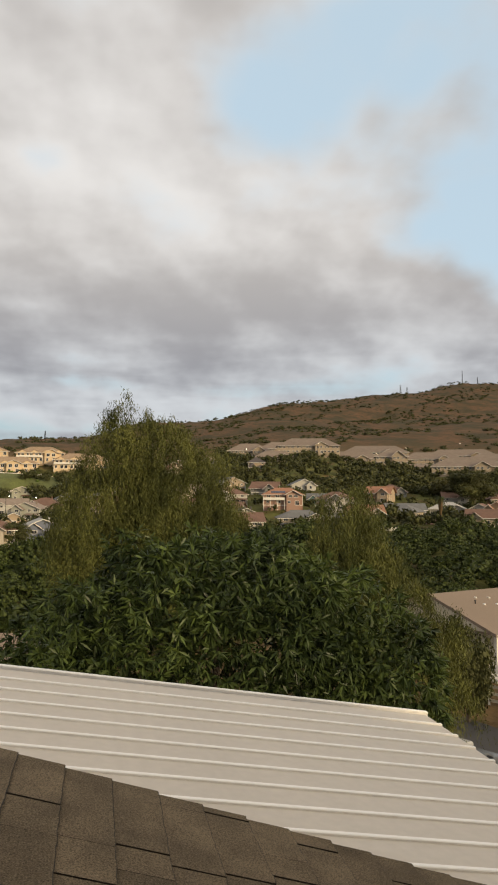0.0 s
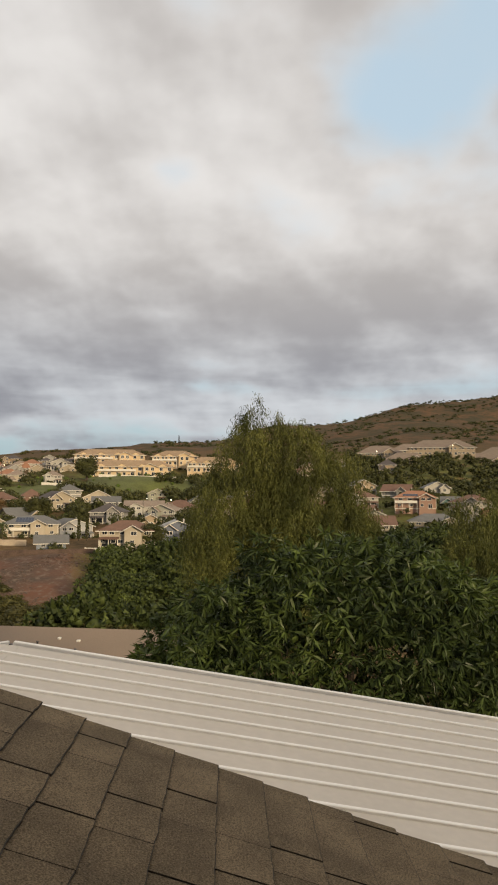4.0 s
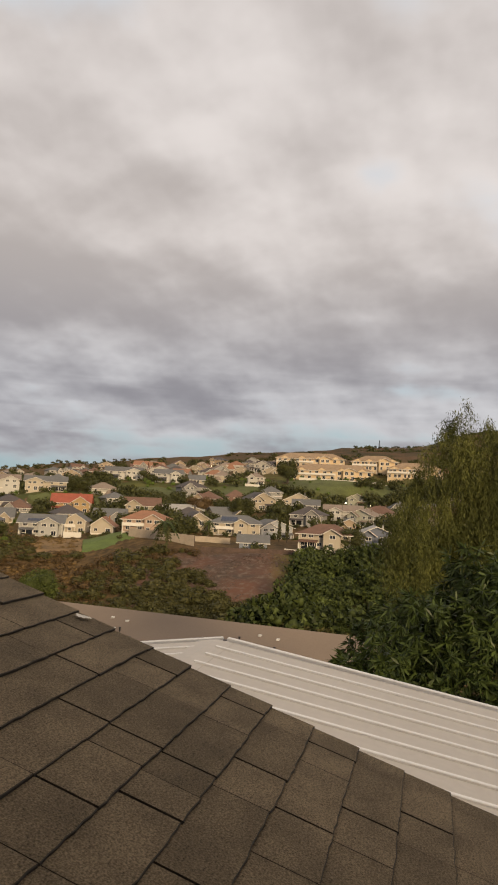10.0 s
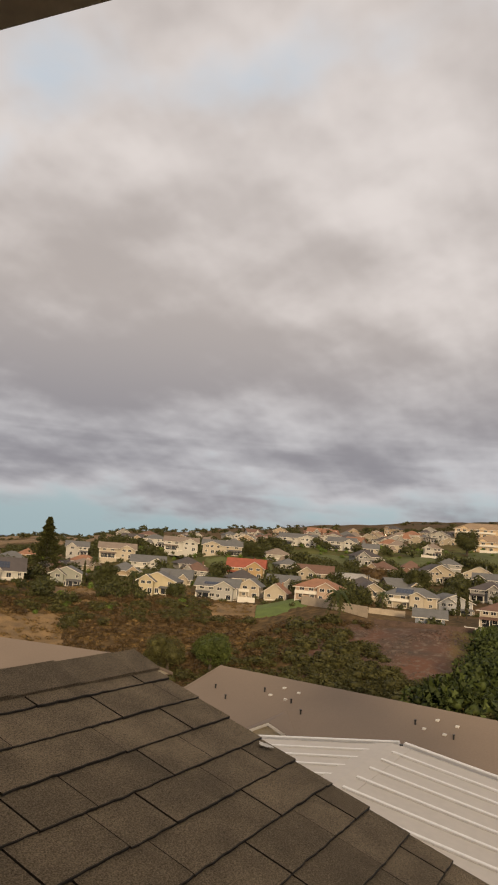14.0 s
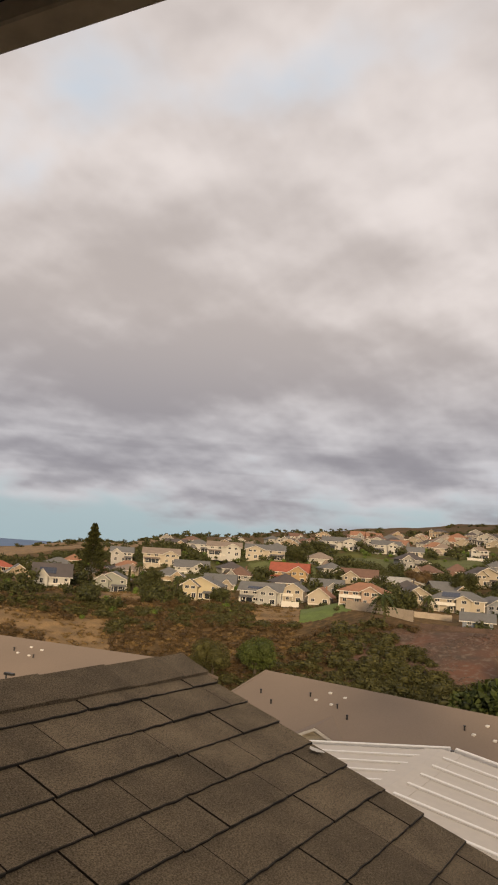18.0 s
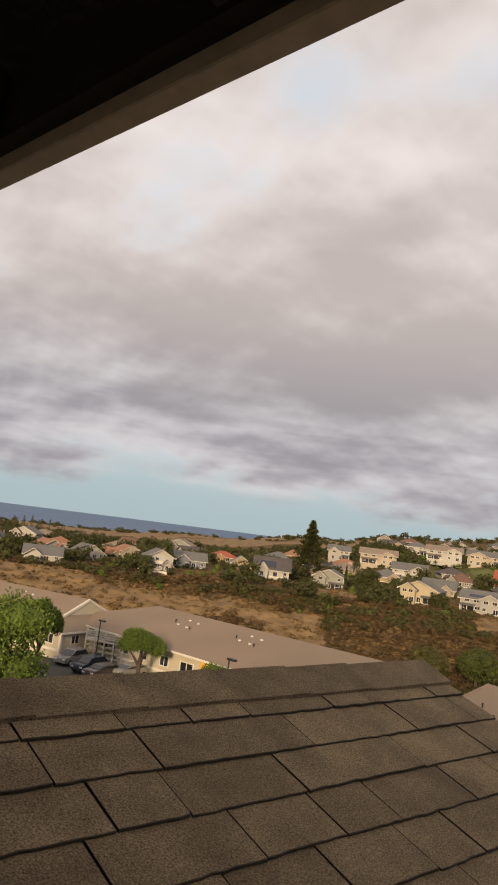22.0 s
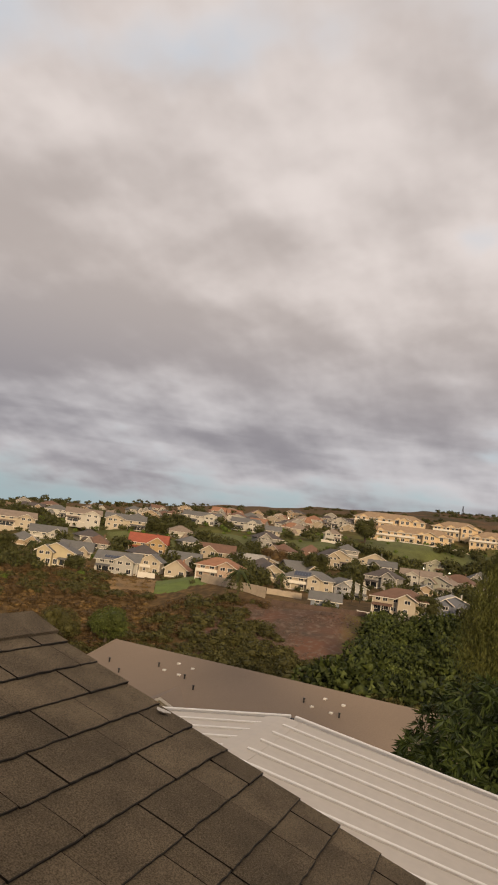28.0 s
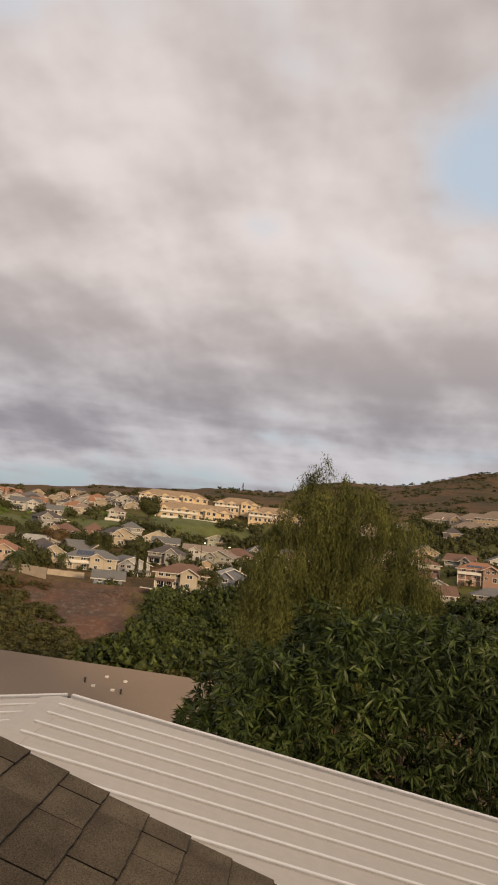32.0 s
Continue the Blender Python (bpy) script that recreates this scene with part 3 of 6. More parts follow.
def rake_trim(kind, w, d, h, rise, over, thick):
    bm = bmesh.new()
    if kind == "front":
        drop, x = rise * over / (w / 2), w / 2 + over
        for sx in (-1, 1):
            prism(bm, [(sx * x, -over - 0.06, h - drop - 0.1), (0, -over - 0.06, h + rise - 0.1), (0, -over - 0.06, h + rise + thick - 0.03), (sx * x, -over - 0.06, h - drop + thick - 0.03)], (0, 0.06, 0))
    else:
        drop = rise * over / (d / 2)
        box(bm, -w / 2 - over, -over - 0.06, h - drop - 0.1, w / 2 + over, -over - 0.003, h - drop + thick - 0.03)
    return bm


def house(label, az, dist, z, w, storeys=2, kind="side", wall=(0.5, 0.45, 0.36), roof=(0.16, 0.13, 0.11), turn=0.0, d=10.5, rise=2.1, wins=4, wing_w=0.0, wing_x=0.0, wing_kind="front", panels=0, balcony=False, category="house", group="houses across the gulch", hs=2.5):
    rise, over = rise * 1.2, 1.0
    wall = tuple(c * 0.7 for c in wall)
    h = hs * storeys
    PADS.append((*polar(az, dist + d / 2)[:2], z, max(w, d) * 0.75))
    VIEWS.append((az, dist, math.degrees(w / 2 / dist) * 0.85))
    e = tagged(new(category.replace(" ", "_")), label, category, group)
    e.matrix_basis = Matrix.Translation(polar(az, dist, z)) @ Matrix.Rotation(radians(-az + turn), 4, "Z") @ Matrix.Scale(0.88 if category in ("house", "shed") else 1.0, 4)
    wm, rm = paint(wall), roofing(roof)
    pick = random.Random(int(az * 100 + dist))
    if not wing_w and w > 8.5 and category == "house":
        wing_w, wing_x = w * pick.uniform(0.3, 0.45), w * pick.choice((-0.26, 0.26))
        wing_kind = "hip" if kind == "hip" and pick.random() < 0.5 else "front"
    blocks = [(kind, 0.0, 0.0, w, d, h, rise, storeys, wins)]
    if wing_w:
        blocks.append((wing_kind, wing_x, -2.2, wing_w, 4.2 if wing_kind == "front" else 2.6, h if storeys < 3 and wing_kind == "front" and wing_w > 3.5 else h - 2.4, rise * min(1, wing_w / w + 0.25), storeys, max(1, int(wing_w / 2.6))))
    for kd, ox, oy, bw, bd, bh, br, st, nw in blocks:
        for nm, bmx, mt in (("wall", block_walls(kd, bw, bd, bh, br), wm), ("roof", roof_solid(kd, bw, bd, bh, br, over, 0.16), rm), ("fascia", rake_trim(kd, bw, bd, bh, br, over, 0.16), white_trim)):
            part(nm, bmx, mt, e).location = (ox, oy, 0)
        for f in range(st):
            if f * hs + 2.2 > bh:
                continue
            for i in range(nw):
                x = ox + (i + 0.5 - nw / 2) * bw / nw + (0.25 if (i + f) % 2 else -0.2)
                ww = min(bw / nw * 0.62, 1.9 if (i + f) % 3 else 1.3)
                low = (f == 0 and i == nw // 2) or category == "apartment building"
                if ox == 0 and wing_w and abs(x - wing_x) < wing_w / 2 + ww / 2:
                    continue
                add_window(e, x, oy, f * hs + (0.1 if low else 0.95), ww, 2.05 if low else 1.2)
        if oy == 0:
            for sx in (-1, 1):
                for f in range(st):
                    for yy in (3.2,):
                        if yy < bd - 1:
                            add_window(e, sx * bw / 2, yy, f * hs + 0.95, 1.2, 1.1, radians(90 * sx))
    if balcony:
        bw = w * 0.55
        part("balcony", boxed(-w / 2, -1.6, hs - 0.15, -w / 2 + bw, -0.003, hs), white_trim, e)
        part("railing", boxed(-w / 2, -1.6, hs, -w / 2 + bw, -1.52, hs + 0.95), white_trim, e)
        for i in range(4):
            px = -w / 2 + 0.15 + i * (bw - 0.3) / 3
            part("post", boxed(px - 0.1, -1.55, -2, px + 0.1, -1.35, hs - 0.15), white_trim, e)
    if category == "apartment building":            # small gables along the front eave
        for i in range(4):
            gx = (i + 0.5) * w / 4 - w / 2
            part("gablet", prism(bmesh.new(), [(gx - 2.6, -0.75, h - 0.2), (gx + 2.6, -0.75, h - 0.2), (gx, -0.75, h + 1.3)], (0, 4.5, 0)), wm, e)
            part("gablet_roof", prism(bmesh.new(), [(gx - 2.9, -0.9, h - 0.25), (gx, -0.9, h + 1.34), (gx + 2.9, -0.9, h - 0.25), (gx + 2.9, -0.9, h - 0.1), (gx, -0.9, h + 1.5), (gx - 2.9, -0.9, h - 0.1)], (0, 4.9, 0)), rm, e)
    if category == "house" and storeys == 2 and not balcony:      # pent roof over the ground floor, on posts
        pw = w * pick.uniform(0.35, 0.5)
        px = -wing_x / abs(wing_x) * (w / 2 - pw / 2) if wing_x else 0.0
        # flat dark box in place of the deep shade of an open porch recess
        part("sliding_door", boxed(px - pw * 0.38, -0.05, 0.1, px + pw * 0.38, 0.05, 2.0), glass, e, "wide dark sheet standing for the shaded porch recess")
        part("porch_roof", prism(bmesh.new(), [(px - pw / 2, -2.1, hs - 0.3), (px - pw / 2, -0.003, hs + 0.25), (px - pw / 2, -0.003, hs + 0.4), (px - pw / 2, -2.1, hs - 0.15)], (pw, 0, 0)), rm, e)
        for i in range(3):
            qx = px - pw / 2 + 0.2 + i * (pw - 0.4) / 2
            part("porch_post", boxed(qx - 0.09, -1.95, -1, qx + 0.09, -1.77, hs - 0.28), white_trim, e)
    if category == "house":
        part("eave_board", boxed(-w / 2 - 0.015, -0.02, -0.05, w / 2 + 0.015, 0.04, 0.25), white_trim, e)
        for sx in (-1, 1):
            part("corner_board", boxed(sx * w / 2 - 0.1, -0.03, 0.25, sx * w / 2 + 0.1, 0.1, h - 0.05), white_trim, e)
        if pick.random() < 0.4:
            part("chimney_vent", boxed(w * 0.2, d * 0.6, h, w * 0.2 + 0.5, d * 0.6 + 0.5, h + rise + 0.5), rm, e)
    for i in range(panels):
        if kind == "front":
            continue
        a = math.atan2(rise, d / 2)
        ob = part("solar_panel", boxed(-0.5, 0, 0.03, 0.5, 1.7, 0.09), solar, e, "dark blue solar panel")
        px = (i % 6 - 2.5) * 1.05 - w * 0.12
        py = 0.5 + (i // 6) * 1.75
        ob.matrix_basis = Matrix.Translation((px, py * math.cos(a), h + py * math.sin(a) + 0.17)) @ Matrix.Rotation(a, 4, "X")
    return e


TAN, CREAM, PEACH, GREYW, WHITE, YELLOW, BLUE, TEAL, OCHRE = (0.45, 0.38, 0.28), (0.57, 0.495, 0.38), (0.54, 0.39, 0.29), (0.36, 0.36, 0.35), (0.62, 0.60, 0.55), (0.62, 0.53, 0.345), (0.17, 0.19, 0.25), (0.22, 0.36, 0.36), (0.50, 0.34, 0.16)
RB, RG, RR, RO, RD, RL, RT = (0.15, 0.085, 0.06), (0.13, 0.13, 0.13), (0.31, 0.085, 0.05), (0.27, 0.135, 0.08), (0.075, 0.065, 0.065), (0.36, 0.35, 0.33), (0.22, 0.175, 0.14)

house("white bungalow with a grey gable roof at the gulch rim", 27.0, 232, -17.0, 12, 1, "side", WHITE, RG, rise=2.2)
house("white gabled house with grey roof and garden wall", 30.6, 262, -16.8, 10, 1, "front", WHITE, RG, turn=25, rise=2.6)
house("cream bungalow with terracotta roof", 32.1, 300, -18.2, 11.5, 1, "side", CREAM, RO, turn=-15)
house("tan hipped house with brown roof", 33.5, 296, -16.4, 10.7, 1, "front", CREAM, RO, turn=20)
house("pale two-storey gabled house at the gulch rim", 35.8, 244, -16.5, 9.3, 2, "front", WHITE, RG, turn=12, balcony=True)
house("blue-grey long house with dark roof", 38.1, 272, -16.3, 12.5, 1, "side", (0.25, 0.28, 0.33), RG, turn=5, rise=2.4, hs=3.4)
house("yellow house with bright red hipped roof", 40.7, 345, -16.0, 14, 1, "hip", OCHRE, RR, turn=15)
house("cream gabled house far back", 42.8, 390, -17.0, 8, 1, "front", CREAM, RG, hs=3.3)
house("long house with dark roof covered in solar panels", 44.4, 254, -14.8, 13.4, 1, "side", WHITE, RD, rise=3.4, panels=12, hs=3.2)
house("grey-green two-storey gabled house above dry grass", 48.8, 262, -16.9, 12.0, 2, "front", (0.36, 0.37, 0.32), RG, turn=-8, rise=2.2, wins=3)
house("peach house with orange tiled roof", 50.0, 340, -14.6, 14.5, 2, "hip", PEACH, RO, wing_w=5, wing_x=2)
house("long low house with slate-grey roof", 54.8, 312, -10.2, 15.6, 1, "side", WHITE, RG, rise=2.4)
house("white two-storey box house with grey hip roof", 57.0, 372, -7.8, 10.8, 2, "hip", WHITE, RG)
house("yellow two-storey house with broad front gable", 55.6, 243, -16.1, 13.6, 2, "front", YELLOW, RG, turn=-14, rise=2.4, wins=3, balcony=False)
house("brown-gabled tan house among trees", 57.9, 350, -12.6, 11, 1, "front", TAN, RB, rise=2.6)
house("pale grey house with two gables and a porch", 60.2, 246, -16.7, 15.5, 2, "side", (0.48, 0.47, 0.43), RG, turn=-10, wing_w=7, wing_x=3, rise=2.2, panels=6)
house("beige two-storey house with a pergola porch", 62.7, 250, -15.9, 7.5, 2, "front", CREAM, RG, turn=-10, rise=2.0, balcony=True, wins=2)
house("cream gabled house with an arched window", 64.7, 243, -15.4, 8, 1, "front", CREAM, RO, turn=-8, rise=2.4, hs=3.2, wins=2)
house("wide house with bright red tile roof", 62.3, 305, -11.2, 17, 2, "side", OCHRE, RR, turn=-6, rise=3.0)
house("peach two-storey house with orange tile roof", 67.9, 227, -13.7, 15, 2, "hip", PEACH, RO, turn=-12, wing_w=6, wing_x=3.5, balcony=True)
house("house with broad brown-green roof", 67.7, 290, -8.8, 15, 1, "side", TAN, RB, rise=2.6)
house("house with a long light grey metal roof", 70.9, 296, -10.2, 18, 1, "side", TAN, RL, rise=1.8)
house("dark-gabled brown house among roofs", 72.1, 252, -12.2, 9.5, 1, "front", TAN, RD, rise=2.2, turn=15)
house("cream two-storey house with solar panels on a grey roof", 74.9, 245, -14.6, 19, 2, "hip", CREAM, RG, turn=-6, panels=12, wing_w=5, wing_x=2.5, balcony=True)
house("small blue-grey shed with white trim above the dirt bank", 76.4, 200, -15.4, 8.5, 1, "side", (0.27, 0.31, 0.38), RG, rise=1.5, d=6, wins=2, category="shed", group="sheds")
house("pale grey two-storey house beside twin cypresses", 78.1, 250, -15.9, 14, 2, "front", (0.44, 0.45, 0.46), RG, turn=22, rise=2.2)
house("cream two-storey house with a brown hip roof and gablet", 81.9, 195, -14.3, 15.4, 2, "hip", CREAM, RB, turn=-8, rise=2.0, wing_w=5, wing_x=2.5, wins=6)
house("slate-blue two-storey house with wide white windows", 85.9, 212, -15.7, 12, 2, "front", BLUE, RL, turn=6, rise=2.0, wins=4, hs=3.0)
house("row house with grey roof and pale walls", 49.4, 350, -8.6, 11, 2, "side", WHITE, RG)
house("long cream row house on the terrace", 52.4, 330, -7.9, 17.6, 2, "side", CREAM, RT)
house("white two-storey house on the ridge", 55.2, 420, -2.1, 14.2, 2, "hip", WHITE, RG)
house("row of pale two-storey houses on the terrace", 57.2, 365, -2.8, 18.5, 2, "side", WHITE, RT)
house("long two-storey terrace with white wall", 60.4, 345, -3.1, 20.5, 2, "side", CREAM, RG)
house("cream two-storey house on the green slope", 73.8, 399, 4.1, 11.4, 2, "hip", CREAM, RT)
house("white two-storey house on the green slope", 76.4, 379, 3.6, 10, 2, "hip", WHITE, RT)
house("long white house on the green slope", 69.6, 392, 3.7, 16, 2, "side", WHITE, RG)
house("pale terrace houses on the green slope", 66.2, 397, 4.1, 22, 2, "side", WHITE, RG)
house("low white house behind a white wall", 71.8, 375, 3.2, 8.5, 1, "side", CREAM, RG)
for args in (("apartment block of cream walls and tan hip roofs", 80.6, 464, 17.5, 43), ("long cream apartment block with balconies", 82.3, 412, 8.6, 45), ("cream apartment block with tan roof", 85.6, 443, 16.0, 27), ("cream apartment block below the hill", 88.6, 425, 11.5, 30)):
    house(*args, 2, "hip", (0.80, 0.61, 0.38), (0.30, 0.215, 0.135), turn=-4, d=15, rise=2.9, wins=11, wing_w=7, wing_x=args[4] * 0.22, balcony=True, category="apartment building", group="hillside apartments", hs=2.7)
house("green-grey gabled house among trees", 84.3, 372, -5.3, 12, 2, "front", (0.42, 0.42, 0.33), RB)
house("white-gabled house among trees", 79.8, 335, -4.9, 15, 1, "front", CREAM, RG, rise=3.0)
house("grey-roofed house among trees", 80.4, 318, -8.8, 12.5, 2, "side", (0.33, 0.34, 0.33), RG)
house("pale house with tan roof", 83.3, 315, -10.6, 18, 2, "side", WHITE, RT, wing_w=6, wing_x=-4)
house("pale green house with solar roof", 84.6, 285, -11.5, 12, 2, "front", (0.45, 0.45, 0.38), RT, turn=-20)
house("small cream gabled house on the green slope", 86.5, 415, 2.5, 9.5, 1, "front", CREAM, RG)
house("salmon two-storey house with orange roof", 104.2, 280, -5.9, 17, 2, "hip", (0.42, 0.26, 0.19), RO, panels=6, balcony=True)
house("teal house with solar panels", 107.0, 318, -6.0, 10.5, 1, "side", TEAL, RG, panels=6)
house("tan two-storey house with grey hip roof", 105.7, 255, -13.8, 18, 2, "hip", TAN, RG, turn=8, wing_w=7, wing_x=5)
house("cream two-storey house with brown roof", 101.7, 215, -13.4, 8.5, 2, "side", CREAM, RB, turn=10, balcony=True)
house("orange-brown roofed house behind the weeping tree", 110.7, 235, -11.4, 12, 2, "side", TAN, RO, turn=10)
house("blue-grey house with solar roof", 113.7, 300, -10.6, 17, 1, "side", (0.40, 0.42, 0.44), RG, panels=12, hs=3.4, turn=12)
house("white-roofed grey house among trees", 116.7, 305, -10.3, 15.5, 1, "hip", (0.42, 0.40, 0.36), RL, hs=3.6)
house("low brown-roofed house with white gables", 115.6, 262, -14.4, 15, 1, "side", TAN, RB, wing_w=4, wing_x=4, turn=10)
house("brown-roofed tan house with several gables", 119.3, 236, -11.0, 11, 1, "side", TAN, RB, wing_w=4, wing_x=-3, hs=3.3)
for args in (("long tan condominium block on the hillside", 106.2, 482, 24.4, 41), ("long condominium block with tan hip roof", 109.3, 500, 16.5, 46), ("condominium block with tan roof", 112.6, 471, 16.6, 20), ("long tan-roofed condominium block", 117.8, 600, 22.6, 54), ("tan-roofed condominium block above dark trees", 118.2, 415, 8.4, 38), ("condominium block low among trees", 107.6, 560, 13.8, 50), ("wide tan condominium roof above dark trees", 113.9, 500, 7.6, 56), ("condominium block among trees", 103.6, 470, 15.5, 30), ("condominium block up the hill", 101.6, 500, 22.0, 30), ("tan condominium block in the upper row", 104.6, 560, 27.0, 44), ("tan-roofed block in the upper row", 111.4, 580, 25.0, 50), ("tan-roofed block among the trees", 115.6, 560, 18.5, 44), ("tan-roofed block at the end of the row", 120.2, 500, 14.0, 40)):
    house(*args[:3], args[3] - 0.7, args[4], 2, "hip", (0.42, 0.335, 0.235), (0.185, 0.145, 0.115), turn=3, d=19, rise=4.2, wins=14, wing_w=8, wing_x=args[4] * 0.2, category="condominium building", group="hillside condominiums", hs=2.8)


def fillers():
    """The rest of the estate: plainer houses set between the ones above."""
    rnd = random.Random(21)
    walls = ((0.45, 0.38, 0.28), (0.56, 0.53, 0.47), (0.36, 0.35, 0.33), (0.48, 0.37, 0.25))
    said = ("tan", "off-white", "grey", "buff")
    roofs = ((RG, "grey"), (RB, "brown"), (RT, "tan"), (RD, "dark"), (RO, "terracotta"))
    zones = (((22, 46), (275, 430), 15), ((46, 66), (270, 330), 11), ((64, 101), (258, 350), 28), ((52, 66), (420, 560), 16), ((62, 80), (430, 620), 44), ((100, 122), (245, 345), 14), ((86, 104), (380, 470), 5), ((100, 122), (560, 600), 3))
    for (a0, a1), (d0, d1), n in zones:
        made = 0
        for _ in range(400):
            if made == n:
                break
            a, d = rnd.uniform(a0, a1), rnd.uniform(d0, d1)
            p = polar(a, d + 4)
            if min((p.x - q[0]) ** 2 + (p.y - q[1]) ** 2 for q in PADS) < 16.5**2:
                continue
            made += 1
            i, (r, rn) = rnd.randrange(4), rnd.choice(roofs)
            st = rnd.choice((1, 1, 2))
            house("%s %s house with a %s roof" % (said[i], "two-storey" if st == 2 else "single-storey", rn), a, d, ground_at(p.x, p.y), rnd.uniform(10, 15), st, rnd.choice(("side", "front", "hip", "hip")), walls[i], r, rnd.uniform(-25, 25), rnd.uniform(10, 13), rise=rnd.uniform(2.1, 2.8), wins=3)


fillers()

# ---- tan-roofed apartment buildings just below us ----
tan_roof = material("tan_composition_roof", (0.205, 0.157, 0.118), 0.92, vary=0.12, scale=0.12, fine=9.0, bump=0.5, depth=0.02)
siding = material("beige_siding", (0.48, 0.43, 0.33), 0.8, vary=0.12, scale=0.3, fine=8.0, bump=0.3)
vent_white = material("vent_metal", (0.6, 0.58, 0.54), 0.5, vary=0.1, bump=0.0)


def condo(label, a, b, half=8.5, fall=0.3, zr=-11.0, base=-19.5, ends=("gable", "gable"), vents=()):
    """A two-storey block under one long roof, its ridge from a to b."""
    a, b = Vector((*a, 0)), Vector((*b, 0))
    run = (b - a).length
    e = tagged(new("apartment_building"), label, "apartment building", "tan-roofed apartments below")
    mid = (a + b) / 2
    PADS.append((mid.x, mid.y, base + 0.6, run * 0.5))
    u = (b - a).normalized()
    m = Matrix(((u.x, -u.y, 0, a.x), (u.y, u.x, 0, a.y), (0, 0, 1, zr), (0, 0, 0, 1)))
    e.matrix_basis = m
    o, th = 0.7, 0.2
    H = half + o
    low = -H * fall
    X = (-o, run + o)
    cut = [H if k == "gable" else (0.01 if k == "hip" else 4.6) for k in ends]      # half width of the gable left above each hip
    gx = (X[0] + H - cut[0], X[1] - H + cut[1])
    v = [(X[0], -H, low), (X[0], H, low), (X[1], -H, low), (X[1], H, low)]
    for k in (0, 1):
        v += [(gx[k], -cut[k], -cut[k] * fall), (gx[k], cut[k], -cut[k] * fall), (gx[k], 0, 0)]
    v += [(p[0], p[1], low - th) for p in v[:4]]
    f = [(0, 2, 7, 9, 6, 4), (3, 1, 5, 6, 9, 8), (1, 0, 4, 5), (2, 3, 8, 7), (4, 6, 5), (7, 8, 9), (0, 10, 12, 2), (2, 12, 13, 3), (3, 13, 11, 1), (1, 11, 10, 0), (10, 11, 13, 12)]
    f = [q for q in f if not ((q == (1, 0, 4, 5) and ends[0] == "gable") or (q == (2, 3, 8, 7) and ends[1] == "gable"))]
    bm = bmesh.new()
    bv = [bm.verts.new(p) for p in v]
    for q in f:
        bm.faces.new([bv[i] for i in q])
    bmesh.ops.remove_doubles(bm, verts=bm.verts[:], dist=0.001)
    bmesh.ops.recalc_face_normals(bm, faces=bm.faces[:])
    part("roof", bm, tan_roof, e)
    part("wall", boxed(0, -half, base - zr - 3, run, half, low - 0.05), siding, e)
    mid_z = base - zr + 2.9
    for s in (-1, 1):
        part("belt_board", boxed(-0.04, s * half - 0.03, mid_z, run + 0.04, s * half + 0.03, mid_z + 0.28), white_trim, e)
        for x in (0, run):
            part("corner_board", boxed(x - 0.16, s * half - 0.16, base - zr - 2, x + 0.16, s * half + 0.16, low - 0.2), white_trim, e)
    for k, x in ((0, gx[0] - 0.06), (1, gx[1] + 0.005)):
        if ends[k] != "hip":
            w = cut[k]
            part("gable_panel", prism(bmesh.new(), [(x, -w + 0.4, -w * fall - 0.0), (x, w - 0.4, -w * fall), (x, 0, -0.12)], (0.05, 0, 0)), siding, e)
            for s in (-1, 1):
                part("barge_board", prism(bmesh.new(), [(x - 0.1, s * w, -w * fall - 0.28), (x - 0.1, 0, -0.28), (x - 0.1, 0, 0.03), (x - 0.1, s * w, -w * fall + 0.03)], (0.25, 0, 0)), white_trim if ends[k] == "dutch" else tan_roof, e)
    for s in (-1, 1):
        part("gutter", boxed(X[0], s * H - 0.06, low - 0.24, X[1], s * H + 0.06, low - 0.02), white_trim, e)
    for k in (0, 1):
        if ends[k] != "gable":
            part("gutter", boxed(X[k] - 0.06, -H, low - 0.24, X[k] + 0.06, H, low - 0.02), white_trim, e)
    n = int(run / 3.4)
    for s in (-1, 1):
        for f in range(2):
            for i in range(n):
                add_window(e, (i + 0.5) * run / n, s * half, base - zr + 0.9 + f * 2.7, 1.5 if i % 3 else 2.2, 1.2, 0.0 if s < 0 else math.pi)
    for x in (0, run):
        for f in range(2):
            for y in (-4.5, 0.5, 4.5):
                add_window(e, x, y, base - zr + 0.9 + f * 2.7, 1.4, 1.1, radians(-90 if x == 0 else 90))
    for x, y, kind in vents:
        z = -abs(y) * fall
        if kind == "pipe":
            part("vent_pipe", tube(bmesh.new(), [(x, y, z - 0.05), (x, y, z + 0.28), (x, y, z + 0.28), (x, y, z + 0.36)], [0.07, 0.07, 0.1, 0.1]), black_metal, e, "dark vent pipe")
        else:
            part("roof_vent", boxed(x - 0.14, y - 0.14, z - 0.06, x + 0.14, y + 0.14, z + 0.11, bevel=0.03), vent_white, e, "pale box vent")
    return e


def vent_group(x, y):
    return ((x, y, "pipe"), (x + 1.3, y + 1.2, "box"), (x + 0.9, y - 0.4, "box"), (x + 3.0, y + 0.9, "box"), (x + 2.6, y - 0.6, "box"), (x + 3.4, y - 0.9, "pipe"))


mid_block = condo("long tan-roofed apartment block below, middle of the row", (62.2, 33.3), (57.2, 1.0), vents=(*vent_group(6.6, -3), (11.8, -5.2, "pipe"), *vent_group(20.8, -3), (2.0, -4.2, "pipe"), (4.2, -5.5, "pipe")))
condo("tan-roofed apartment block beside the parking lot", (54.5, 86.0), (59.6, 43.5), ends=("hip", "gable"), vents=(*vent_group(15, -3), *vent_group(25, -3)))
